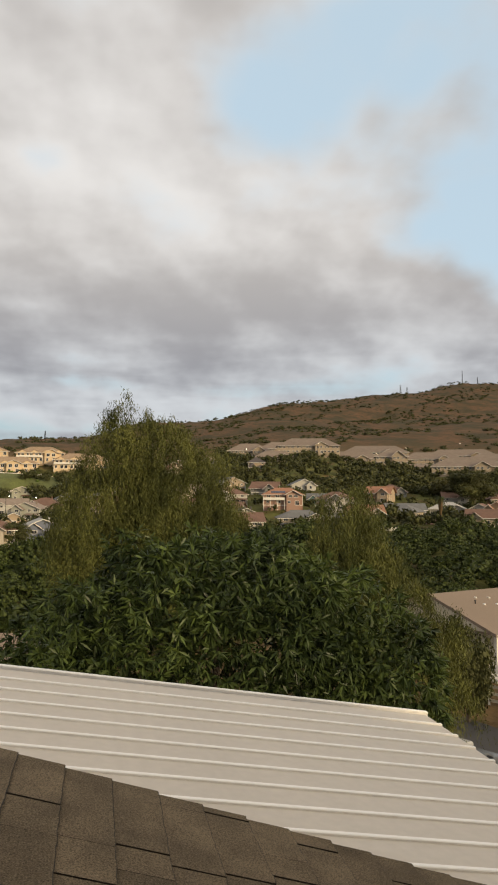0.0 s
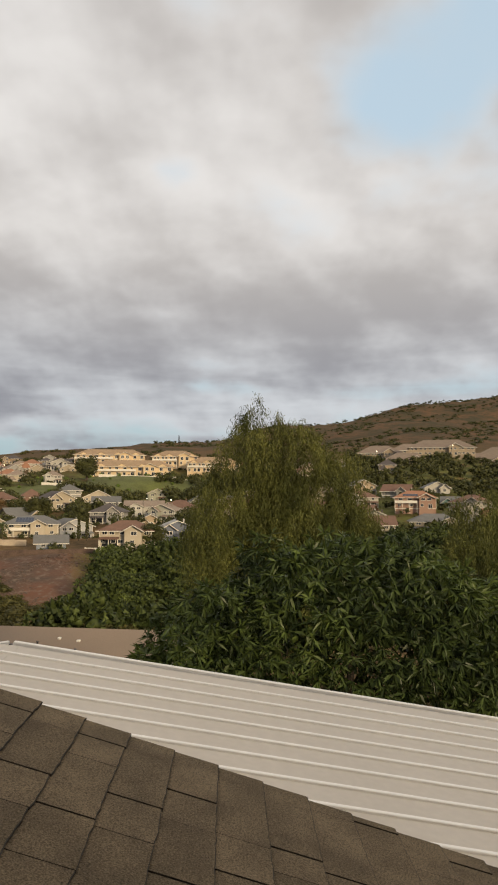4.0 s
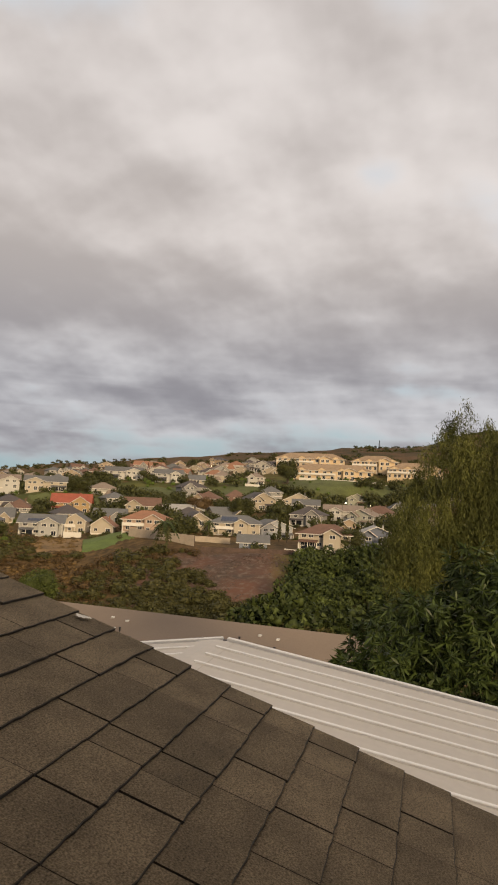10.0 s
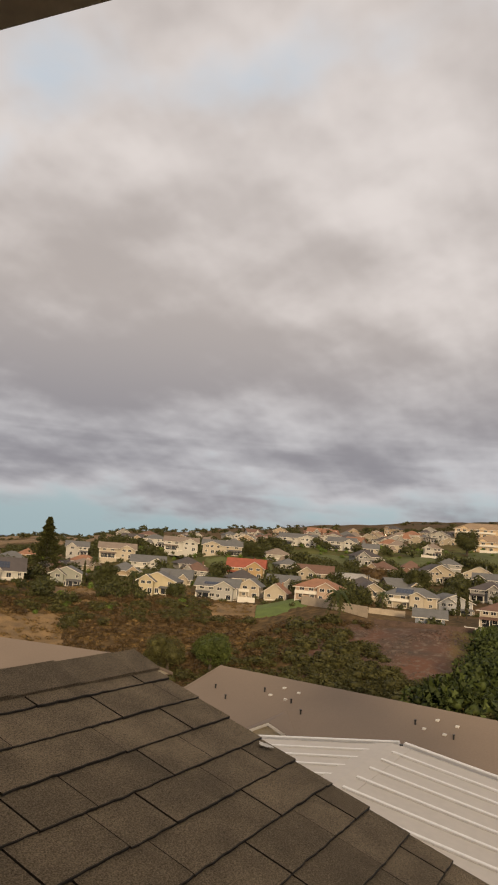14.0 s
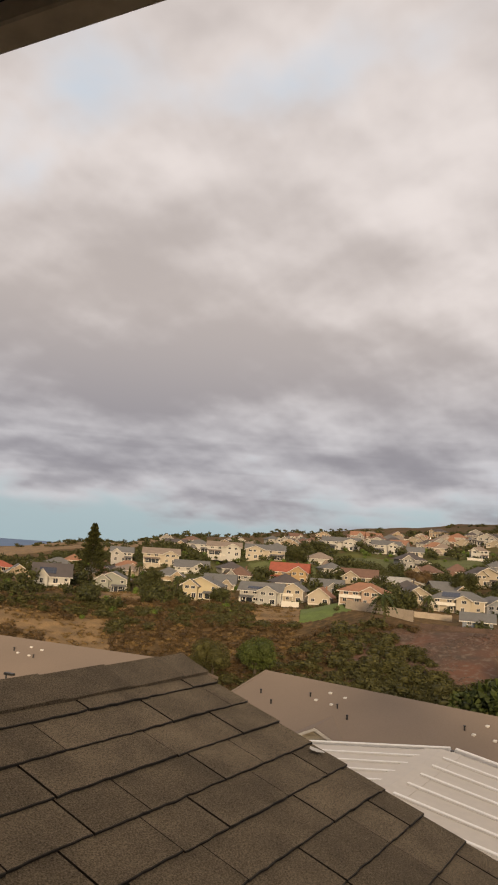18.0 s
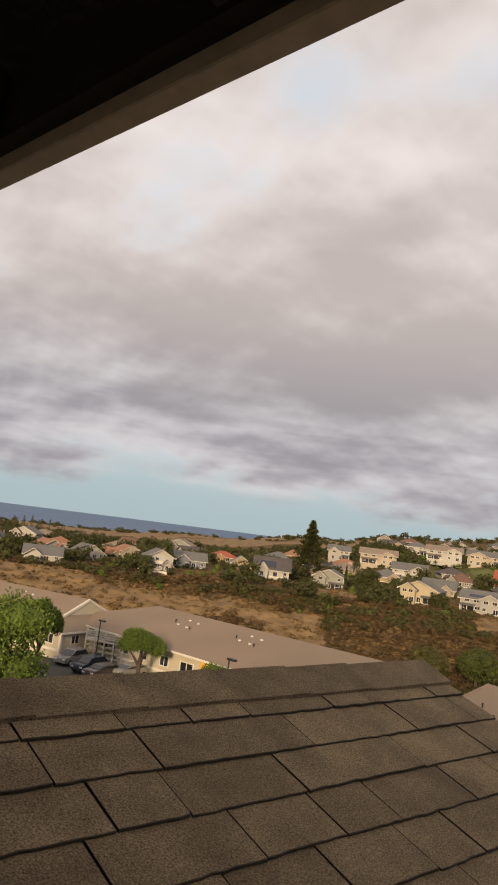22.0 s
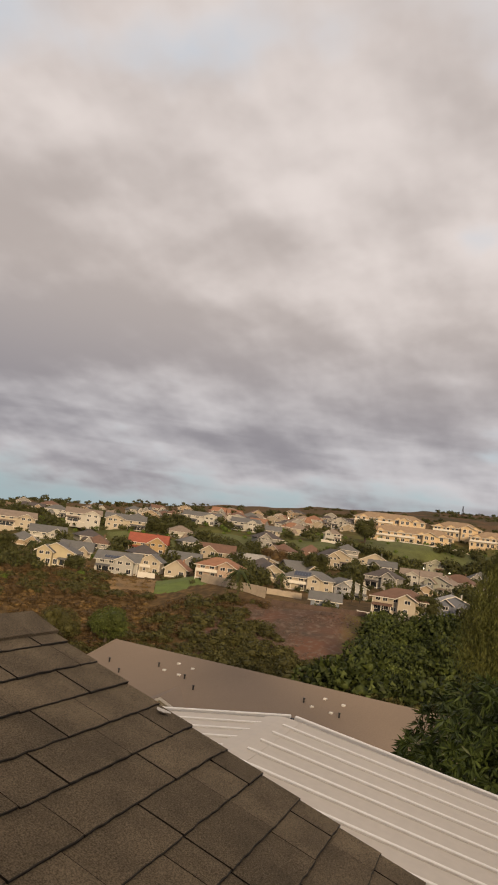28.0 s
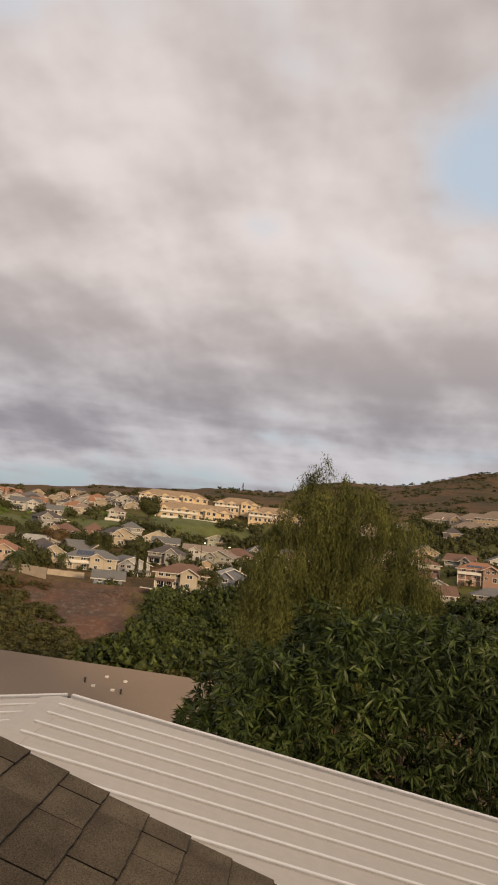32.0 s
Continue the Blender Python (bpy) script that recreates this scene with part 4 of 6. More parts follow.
condo("tan-roofed apartment block with a white-edged front gable", (42.3, 97.2), (48.4, 79.6), half=7.0, fall=0.42, ends=("gable", "dutch"), vents=(*vent_group(5, -2.5),))
condo("tan-roofed apartment block beyond the mango tree", (72.0, -37.5), (80.0, -62.0), vents=(*vent_group(3, -3),))


def entry_gable(parent, az, dist, z, width, deep):
    """A small white-edged gable over an entry, facing us from the near eave of a block."""
    base = Matrix.Translation(polar(az, dist, z)) @ Matrix.Rotation(radians(-90 + 8), 4, "Z")
    local = parent.matrix_basis.inverted() @ base
    w, r = width / 2, 1.1
    for nm, bm, mt in (("entry_wall", prism(bmesh.new(), [(-w, 0, -5), (w, 0, -5), (w, 0, -r), (0, 0, -0.12), (-w, 0, -r)], (0, deep, 0)), siding),
                       ("entry_roof", roof_solid("front", width, deep, -r, r, 0.5, 0.15), tan_roof), ("barge_board", rake_trim("front", width, deep, -r, r, 0.5, 0.15), white_trim)):
        part(nm, bm, mt, parent).matrix_basis = local
    ob = again("window", WINDOW, parent, (0, 0, 0))
    ob.matrix_basis = local @ Matrix.Translation((0.1, 0, -2.2)) @ Matrix.Diagonal((1.6, 1, 1.1, 1))
    again("pane", PANE, ob, (0, 0, 0))


entry_gable(mid_block, 65.0, 59.0, -12.7, 4.6, 5.0)

# ---- parking lot, walkway, cars and lamps beside the tan-roofed apartments ----
asphalt = material("asphalt", (0.05, 0.048, 0.046), 0.9, vary=0.3, scale=0.3, fine=12.0, bump=0.3)
LOT_Z = -17.5
PADS.append((*polar(28, 82)[:2], LOT_Z - 0.35, 24.0))
c = polar(28.0, 80)
lot = part("parking_lot", boxed(-16, -14, -0.3, 14, 14, 0.0), asphalt)
lot.matrix_basis = Matrix.Translation((c.x, c.y, LOT_Z)) @ Matrix.Rotation(radians(-12), 4, "Z")
tagged(lot, "dark asphalt parking lot between the buildings", "parking lot", kind="structure")
tyre = material("tyre_rubber", (0.02, 0.02, 0.02), 0.9, bump=0.1)


def car(label, paint_colour, az, dist, turn, tall=1.7, length=4.6, base=LOT_Z):
    body = material("car_paint", paint_colour, 0.25, 0.3, vary=0.05, bump=0.0)
    e = tagged(new("car"), label, "car", "parked cars")
    e.matrix_basis = Matrix.Translation(polar(az, dist, base)) @ Matrix.Rotation(radians(turn), 4, "Z")
    L, w = length / 2, 0.9
    side = [(-L, 0.35), (-L, 0.85), (-L + 0.1, 1.02), (-L + 0.9, 1.08), (L - 0.15, 1.02), (L, 0.8), (L, 0.35)]
    bm = prism(bmesh.new(), [(x, -w, z) for x, z in side], (0, 2 * w, 0))
    bmesh.ops.bevel(bm, geom=bm.edges[:], offset=0.07, segments=2, affect="EDGES")
    part("body", bm, body, e)
    cabin = [(-L + 1.0, 1.06), (-L + 1.75, tall), (L - 0.9, tall), (L - 0.2, 1.03)]
    bm = prism(bmesh.new(), [(x, -w + 0.1, z) for x, z in cabin], (0, 2 * w - 0.2, 0))
    bmesh.ops.bevel(bm, geom=bm.edges[:], offset=0.06, segments=2, affect="EDGES")
    part("cabin", bm, body, e)
    glassy = [(-L + 1.15, 1.12), (-L + 1.8, tall - 0.1), (L - 1.0, tall - 0.1), (L - 0.45, 1.12)]
    part("side_glass", prism(bmesh.new(), [(x, -w + 0.085, z) for x, z in glassy], (0, 2 * w - 0.17, 0)), glass, e, "dark side glass")
    part("windscreen", prism(bmesh.new(), [(-L + 1.06, -w + 0.2, 1.1), (-L + 1.72, -w + 0.2, tall - 0.05), (-L + 1.69, -w + 0.2, tall - 0.03), (-L + 1.02, -w + 0.2, 1.12)], (0, 2 * w - 0.4, 0)), glass, e, "dark windscreen")
    for x in (-L + 0.85, L - 0.85):
        for y in (-w, w):
            t = part("wheel", tube(bmesh.new(), [(x, y - 0.11, 0.34), (x, y + 0.11, 0.34)], [0.34, 0.34], 14), tyre, e)
            part("rim", tube(bmesh.new(), [(x, y - 0.12, 0.34), (x, y + 0.12, 0.34)], [0.2, 0.2], 10), vent_white, t)
    for y in (-0.62, 0.62):
        part("headlight", boxed(-L - 0.02, y - 0.2, 0.68, -L + 0.12, y + 0.2, 0.84, bevel=0.02), vent_white, e)


car("silver sport utility parked in the lot", (0.3, 0.3, 0.3), 30.2, 89, 23)
car("dark blue sport utility parked in the lot", (0.03, 0.045, 0.07), 31.6, 85.5, 18)
car("dark grey sedan parked in the lot", (0.10, 0.09, 0.085), 32.5, 83, 18, 1.45)
car("silver sedan parked by the stairs", (0.33, 0.325, 0.31), 34.5, 84.5, 14, 1.45)


lot = part("parking_lot", boxed(-9, -9, -0.3, 9, 9, 0.0), asphalt)
c = polar(116.5, 50)
PADS.append((c.x, c.y, -18.0, 14.0))
lot.matrix_basis = Matrix.Translation((c.x, c.y, -17.6)) @ Matrix.Rotation(radians(20), 4, "Z")
tagged(lot, "asphalt parking lot below the round tree", "parking lot", kind="structure")
car("white sedan parked below the mango tree", (0.6, 0.6, 0.58), 116.2, 51, 120, 1.45, base=-17.6)
car("grey hatchback parked below the mango tree", (0.2, 0.21, 0.22), 118.4, 49, 120, 1.5, 4.2, base=-17.6)


def lamp_post(label, az, dist, height, two=False):
    e = tagged(new("street_lamp"), label, "street lamp", "parking lamps")
    e.location = polar(az, dist, LOT_Z)
    part("pole", tube(bmesh.new(), [(0, 0, -0.5), (0, 0, height)], [0.09, 0.07]), black_metal, e)
    part("head", boxed(-0.2, -0.85, height - 0.05, 0.2, 0.15, height + 0.14, bevel=0.03), black_metal, e)


lamp_post("tall dark lamp post in the parking lot", 31.9, 88, 5.3)
lamp_post("dark lamp post beside the apartment roof", 41.9, 66, 6.4)


def walkway(label, a, b, base):
    e = tagged(new("walkway"), label, "walkway")
    e.matrix_basis = Matrix.Translation((a.x, a.y, base)) @ Matrix.Rotation(math.atan2(b.y - a.y, b.x - a.x), 4, "Z")
    L = (b - a).to_2d().length
    part("floor", boxed(0, 0, 2.35, L, 1.6, 2.55), white_trim, e)
    for y in (0.0, 1.55):
        for z in (2.75, 3.0, 3.25, 3.5):
            part("rail", boxed(0, y, z, L, y + 0.05, z + 0.12), white_trim, e)
    n = 7
    for i in range(n + 1):
        part("post", boxed(i * L / n - 0.08, -0.02, -0.5, i * L / n + 0.08, 0.14, 3.7), white_trim, e)
    for y in (0.05,):
        for z in (0.5, 1.1, 1.7):
            part("slat", boxed(0, y + 0.1, z, L, y + 0.14, z + 0.25), siding, e)


walkway("cream timber walkway with railings above the cars", polar(31.0, 92), polar(36.0, 88), LOT_Z)
walkway("cream timber walkway beside the round tree", polar(115.8, 70), polar(121.0, 67), -18.6)
panel_y = material("yellow_panel", (0.75, 0.42, 0.06), 0.6, vary=0.1, bump=0.1)
p = tagged(part("wall_panel", boxed(-1.2, -0.05, 0, 1.2, 0.05, 1.1), panel_y), "bright yellow-orange wall panel under the eave", "wall panel")
p.matrix_basis = Matrix.Translation(polar(40.3, 78.6, -15.1)) @ Matrix.Rotation(radians(-96), 4, "Z")

# ---- ground and sea ----
def ground_material():
    mat = bpy.data.materials.new("dry_hillside")
    mat.use_nodes = True
    nt = mat.node_tree
    N, L = nt.nodes.new, nt.links.new
    p = nt.nodes["Principled BSDF"]
    p.inputs["Roughness"].default_value, p.inputs["Specular IOR Level"].default_value = 0.95, 0.1
    tc = N("ShaderNodeTexCoord").outputs["Object"]

    def nz(s, d=6.0):
        n = N("ShaderNodeTexNoise")
        n.inputs["Scale"].default_value, n.inputs["Detail"].default_value = s, d
        L(tc, n.inputs["Vector"])
        return n.outputs["Fac"]

    def mix(f, a, b):
        n = N("ShaderNodeMix")
        n.data_type = "RGBA"
        L(f, n.inputs[0])
        for i, s in ((6, a), (7, b)):
            if isinstance(s, tuple):
                n.inputs[i].default_value = (*s, 1)
            else:
                L(s, n.inputs[i])
        return n.outputs[2]

    def rng(x, a, b):
        n = N("ShaderNodeMapRange")
        n.inputs[1].default_value, n.inputs[2].default_value = a, b
        L(x, n.inputs[0])
        return n.outputs[0]

    def mul(a, b):
        n = N("ShaderNodeMath")
        n.operation = "MULTIPLY"
        L(a, n.inputs[0])
        L(b, n.inputs[1])
        return n.outputs[0]

    att = N("ShaderNodeAttribute")
    att.attribute_name = "cover"
    sep = N("ShaderNodeSeparateColor")
    L(att.outputs["Color"], sep.inputs[0])
    dry = mix(rng(nz(0.09), 0.35, 0.65), (0.105, 0.068, 0.032), (0.06, 0.043, 0.022))
    dry = mix(rng(nz(0.5), 0.45, 0.7), dry, (0.155, 0.1, 0.044))
    green = mix(rng(nz(0.06), 0.35, 0.65), (0.115, 0.115, 0.035), (0.05, 0.06, 0.02))
    dirt = mix(rng(nz(0.12), 0.35, 0.65), (0.125, 0.065, 0.045), (0.075, 0.058, 0.048))
    dirt = mix(rng(nz(0.7, 9.0), 0.5, 0.7), dirt, (0.15, 0.115, 0.09))
    scrub = mix(rng(nz(0.02, 10.0), 0.40, 0.6), (0.118, 0.068, 0.037), (0.05, 0.042, 0.022))
    scrub = mix(rng(nz(0.11, 6.0), 0.47, 0.62), scrub, (0.055, 0.047, 0.026))
    c = mix(mul(sep.outputs[1], rng(nz(0.15), 0.3, 0.5)), dry, green)
    c = mix(sep.outputs[0], c, dirt)
    c = mix(sep.outputs[2], c, scrub)
    L(c, p.inputs["Base Color"])
    b = N("ShaderNodeBump")
    b.inputs["Strength"].default_value, b.inputs["Distance"].default_value = 0.6, 0.5
    L(nz(0.8, 8.0), b.inputs["Height"])
    L(b.outputs[0], p.inputs["Normal"])
    return mat


def soft(v, a, b, w):
    return np.clip((v - a) / w + 0.5, 0, 1) * np.clip((b - v) / w + 0.5, 0, 1)


def build_ground():
    az = np.concatenate([np.arange(8, 132, 0.5), np.arange(132, 368, 6.0)])
    rad = np.concatenate([[0.0, 3.0], 6 * 1.0545 ** np.arange(0, 127)])
    A, R = np.meshgrid(np.radians(az), rad, indexing="ij")
    X, Y = EYE.x + R * np.sin(A), EYE.y + R * np.cos(A)
    Z = land(X, Y)
    n, m = A.shape
    verts = np.stack([X, Y, Z], -1).reshape(-1, 3).tolist()
    faces = []
    for i in range(n):
        j = (i + 1) % n
        for k in range(m - 1):
            a, b, c, d = i * m + k, j * m + k, j * m + k + 1, i * m + k + 1
            faces.append((a, d, c, b) if k else (a, d, c))
    me = mesh_of("ground", verts, faces, ground_material())
    D = np.degrees(A)
    dirt = soft(D, 67.2, 78.3, 1.5) * soft(R, 152, 197, 8) + soft(D, 28.5, 33.5, 1.5) * soft(R, 120, 165, 20)
    green = soft(D, 64, 93, 4) * soft(R, 315, 440, 25) + soft(D, 88, 125, 4) * soft(R, 110, 520, 40) + soft(D, 52, 66, 3) * soft(R, 280, 420, 30) + 0.6 * soft(D, 76, 95, 3) * soft(R, 100, 200, 20)
    far = np.clip((R - 620) / 200, 0, 1) * np.clip((D - 60) / 20, 0, 1)
    col = np.stack([np.clip(dirt, 0, 1), np.clip(green, 0, 1), np.clip(far, 0, 1), np.ones_like(R)], -1).reshape(-1, 4)
    att = me.color_attributes.new("cover", "FLOAT_COLOR", "POINT")
    att.data.foreach_set("color", col.astype(np.float32).ravel())
    me.polygons.foreach_set("use_smooth", [True] * len(me.polygons))
    tagged(new("ground", me), "dry brown hillside and gulch with grass and bare red dirt", "ground", kind="structure")


build_ground()
sea_mat = material("sea_water", (0.105, 0.165, 0.28), 0.7, vary=0.15, scale=0.004, fine=0.02, bump=0.0, spec=0.15)
bm = bmesh.new()
bmesh.ops.create_grid(bm, x_segments=10, y_segments=10, size=5200)
sea = tagged(part("water", bm, sea_mat), "calm blue-grey sea reaching the horizon", "sea", kind="structure")
sea.location.z = -31

# ---- trees ----
def crown_points(rng, n, lobes, inner=0.0):
    """Places and outward directions on a lumpy crown built of ellipsoid lobes (x, y, z, rx, ry, rz)."""
    lob = np.array(lobes, float)
    area = lob[:, 3] * lob[:, 4] + lob[:, 4] * lob[:, 5]
    which = rng.choice(len(lob), n, p=area / area.sum())
    d = rng.normal(size=(n, 3))
    d /= np.linalg.norm(d, axis=1, keepdims=True)
    rad = 1 - np.abs(rng.normal(size=(n, 1))) * 0.13 - (rng.random((n, 1)) < inner) * rng.random((n, 1)) * 0.5
    p = lob[which, :3] + d * lob[which, 3:] * rad
    keep = np.ones(n, bool)
    for i, l in enumerate(lob):
        q = (((p - l[:3]) / l[3:]) ** 2).sum(1)
        keep &= (which == i) | (q > 0.72)
    return p[keep], d[keep]


def leaf_quads(rng, p, length, width, along, droop=0.0):
    """One folded leaf of two quads at each place, pointing along a direction."""
    n = len(p)
    a = along + np.array([0, 0, -droop])
    a /= np.linalg.norm(a, axis=1, keepdims=True)
    s = np.cross(a, rng.normal(size=(n, 3)))
    s /= np.linalg.norm(s, axis=1, keepdims=True)
    nrm = np.cross(s, a)
    L = length * rng.uniform(0.7, 1.25, (n, 1))
    w = width * rng.uniform(0.8, 1.2, (n, 1))
    bend = nrm * L * 0.1 + np.array([0, 0, -1.0]) * L * 0.12
    v = np.stack([p, p + a * L * 0.45 + s * w + nrm * w * 0.3, p + a * L + bend, p + a * L * 0.45 - s * w + nrm * w * 0.3], 1).reshape(-1, 3)
    i = np.arange(n)[:, None] * 4
    return v, np.concatenate([i + [0, 1, 2], i + [0, 2, 3]], 0)


def quad_mesh(name, v, f, mat):
    me = bpy.data.meshes.new(name)
    me.vertices.add(len(v))
    me.vertices.foreach_set("co", v.astype(np.float32).ravel())
    me.loops.add(3 * len(f))
    me.loops.foreach_set("vertex_index", f.astype(np.int32).ravel())
    me.polygons.add(len(f))
    me.polygons.foreach_set("loop_start", np.arange(0, 3 * len(f), 3, dtype=np.int32))
    me.update(calc_edges=True)
    me.materials.append(mat)
    return me


mango_leaf = leaves("mango_leaf", (0.062, 0.086, 0.022), (0.02, 0.031, 0.01), 0.4)
pepper_leaf = leaves("weeping_leaf", (0.115, 0.12, 0.03), (0.036, 0.043, 0.012))
far_leaf = leaves("tree_leaf", (0.064, 0.066, 0.021), (0.027, 0.031, 0.011))
bright_leaf = leaves("bright_leaf", (0.12, 0.17, 0.03), (0.055, 0.085, 0.017))
mid_leaf = leaves("bank_leaf", (0.058, 0.074, 0.018), (0.022, 0.031, 0.01))
brown_leaf = leaves("dry_shrub_leaf", (0.105, 0.066, 0.029), (0.055, 0.038, 0.018))
olive_leaf = leaves("olive_shrub_leaf", (0.075, 0.07, 0.023), (0.036, 0.037, 0.013))


def limbs(rng, top, base, spread, n=7, r0=0.22):
    bm = bmesh.new()
    b, t = Vector(base), Vector(top)
    tube(bm, [b, b.lerp(t, 0.35) + Vector((0.1, 0.05, 0)), b.lerp(t, 0.7), t], [r0, r0 * 0.75, r0 * 0.5, r0 * 0.15], 8)
    for i in range(n):
        q = b.lerp(t, 0.3 + 0.5 * i / n)
        a = 2.4 * i + rng.uniform(-0.4, 0.4)
        out = Vector((math.cos(a), math.sin(a), 0.55)) * spread * (1 - 0.4 * i / n)
        tube(bm, [q, q + out * 0.5 + Vector((0, 0, 0.1 * spread)), q + out], [r0 * 0.4, r0 * 0.25, r0 * 0.06], 6)
    return bm


def budded(rng, lobes, n, size):
    """Small lobes breaking out all over a few large ones."""
    big = np.array([l for l in lobes if min(l[3:]) > 0.5])
    out = [tuple(l) for l in lobes]
    for _ in range(n):
        l = big[rng.integers(len(big))]
        d = rng.normal(size=3)
        d /= np.linalg.norm(d)
        r = rng.uniform(*size)
        out.append((*(l[:3] + d * l[3:] * 0.93), r, r, r * 0.8))
    return out


def mango():
    rng = np.random.default_rng(3)
    c = polar(99.5, 15.5)
    g = -8.9
    e = tagged(new("mango_tree"), "broad dark green mango tree behind the patio roof", "tree")
    e.location = (c.x, c.y, g)
    lobes = [(0, 0, 5.4, 3.0, 3.2, 2.9), (-1.3, 2.6, 5.0, 2.2, 1.9, 2.4), (-0.8, -2.4, 5.1, 2.2, 2.1, 2.45), (-1.2, 0.2, 6.1, 2.0, 2.4, 2.1), (0.6, 3.2, 4.2, 1.7, 1.4, 2.0), (0, -3.6, 4.0, 1.6, 1.2, 2.0), (0.2, -0.9, 6.6, 1.7, 1.6, 1.6), (0.3, 1.4, 6.3, 1.6, 1.3, 1.7)]
    p, d = crown_points(rng, 10500, budded(rng, lobes, 70, (0.4, 0.85)), 0.2)
    k = 12
    P, D = np.repeat(p, k, 0), np.repeat(d, k, 0)
    spread = rng.normal(size=P.shape)
    spread /= np.linalg.norm(spread, axis=1, keepdims=True)
    v, f = leaf_quads(rng, P, 0.235, 0.0215, D * 0.55 + spread * 0.85, 0.5)
    # the shaded inside of the crown
    p, d = crown_points(rng, 7000, [tuple(np.array(l) * (1, 1, 1, 0.74, 0.74, 0.76)) for l in lobes], 0.6)
    P = np.repeat(p, 6, 0)
    w, g2 = leaf_quads(rng, P, 0.2, 0.032, rng.normal(size=P.shape), 0.3)
    v, f = np.concatenate([v, w]), np.concatenate([f, g2 + len(v)])
    ob = new("crown", quad_mesh("crown", v, f, mango_leaf))
    ob.parent = e
    part("trunk", limbs(random.Random(1), (0, 0, 6.5), (0, 0, -0.5), 2.6), bark, e)


def weeping(label, az, dist, ground, height, lobes, seed, n, mat):
    rng = np.random.default_rng(seed)
    c = polar(az, dist)
    e = tagged(new("weeping_tree"), label, "tree")
    e.location = (c.x, c.y, ground)
    p, d = crown_points(rng, n // 13, budded(rng, [tuple(np.array(l) * (1, 1, 1, 0.8, 0.8, 0.86)) for l in lobes], 60, (0.35, 0.8)), 0.2)
    lean = rng.normal(size=p.shape) * 0.25
    p, d = np.repeat(p, 13, 0), np.repeat(d + lean, 13, 0)
    p = p + rng.normal(size=p.shape) * (0.1, 0.1, 0.16)
    k = 17
    step = 0.058
    drift = rng.normal(size=(len(p), 3)) * 0.28 + d * 0.8
    i = np.tile(np.arange(k), len(p))
    P = np.repeat(p, k, 0) + np.repeat(drift, k, 0) * (i[:, None] * step) * 0.5
    P[:, 2] -= i * step * np.repeat(rng.uniform(0.5, 1.2, len(p)), k) - 0.35 * (1 - (i / k - 0.3) ** 2)
    P += rng.normal(size=P.shape) * 0.05
    al = rng.normal(size=P.shape) * 0.7
    v, f = leaf_quads(rng, P, 0.125, 0.011, al, 1.3)
    ob = new("crown", quad_mesh("crown", v, f, mat))
    ob.parent = e
    part("trunk", limbs(random.Random(seed), (0, 0, height * 0.8), (0, 0, -0.5), height * 0.2, 9, 0.3), bark, e)


mango()
weeping("tall weeping pepper tree with thin hanging foliage", 94.0, 26, -12.6, 15.0, [(0, 1.65, 12.7, 1.1, 1.05, 1.7), (0.2, 2.05, 11.2, 1.2, 0.8, 2.0), (-0.2, 1.45, 13.9, 0.7, 0.65, 1.0), (0, 0.95, 15.2, 0.2, 0.26, 0.95), (0, 1.15, 14.5, 0.4, 0.42, 0.8),
         (0.2, -0.8, 13.5, 1.1, 1.1, 1.35), (0, 0.05, 14.4, 0.5, 0.4, 0.9), (-0.2, -1.5, 12.5, 1.2, 1.1, 1.7), (0, -2.3, 11.2, 1.2, 0.9, 1.7), (0.3, -0.5, 11.4, 1.1, 0.8, 1.7), (-0.3, 0.55, 12.2, 0.7, 0.6, 1.3), (0, 0.1, 9.4, 1.7, 1.6, 2.2), (0, 1.8, 9.2, 1.3, 0.8, 1.8), (0, -2.7, 9.4, 1.3, 0.9, 1.8)], 11, 24000, pepper_leaf)
weeping("smaller weeping pepper tree beside the mango", 110.5, 24, -13.4, 12.0, [(0, 0.6, 11.2, 1.4, 1.2, 2.2), (0, -0.9, 9.4, 1.4, 1.2, 2.4), (0, -1.9, 7.6, 1.3, 1.0, 2.6), (0, 0.8, 8.6, 1.5, 1.4, 2.6)], 12, 15000, pepper_leaf)


def ball():
    bm = bmesh.new()
    bmesh.ops.create_icosphere(bm, subdivisions=1, radius=1.0)
    v = np.array([q.co[:] for q in bm.verts])
    f = np.array([[q.index for q in c.verts] for c in bm.faces])
    bm.free()
    return v, f


BALL = ball()


def tree_mesh(seed, mat, n, leaf, lobes):
    rng = np.random.default_rng(seed)
    p, d = crown_points(rng, n, lobes, 0.3)
    p = p + rng.normal(size=p.shape) * 0.018
    v, f = leaf_quads(rng, p, leaf, leaf * 0.42, d + rng.normal(size=p.shape) * 0.8, 0.1)
    vs, fs, off = [v], [f], len(v)
    for l in lobes:                          # ragged dark heart of each clump
        q = BALL[0] * (1 + rng.normal(size=(len(BALL[0]), 1)) * 0.14) * l[3:] * 0.74 + l[:3]
        vs.append(q)
        fs.append(BALL[1] + off)
        off += len(q)
    return quad_mesh("crown", np.concatenate(vs), np.concatenate(fs), mat)


def lumpy(seed, n=6, flat=1.0):
    r = np.random.default_rng(seed)
    return [(0, 0, 0.55, 0.38, 0.38, 0.32 * flat)] + [(r.uniform(-0.33, 0.33), r.uniform(-0.33, 0.33), r.uniform(0.35, 0.8), r.uniform(0.16, 0.26), r.uniform(0.16, 0.26), r.uniform(0.13, 0.22) * flat) for _ in range(n)]


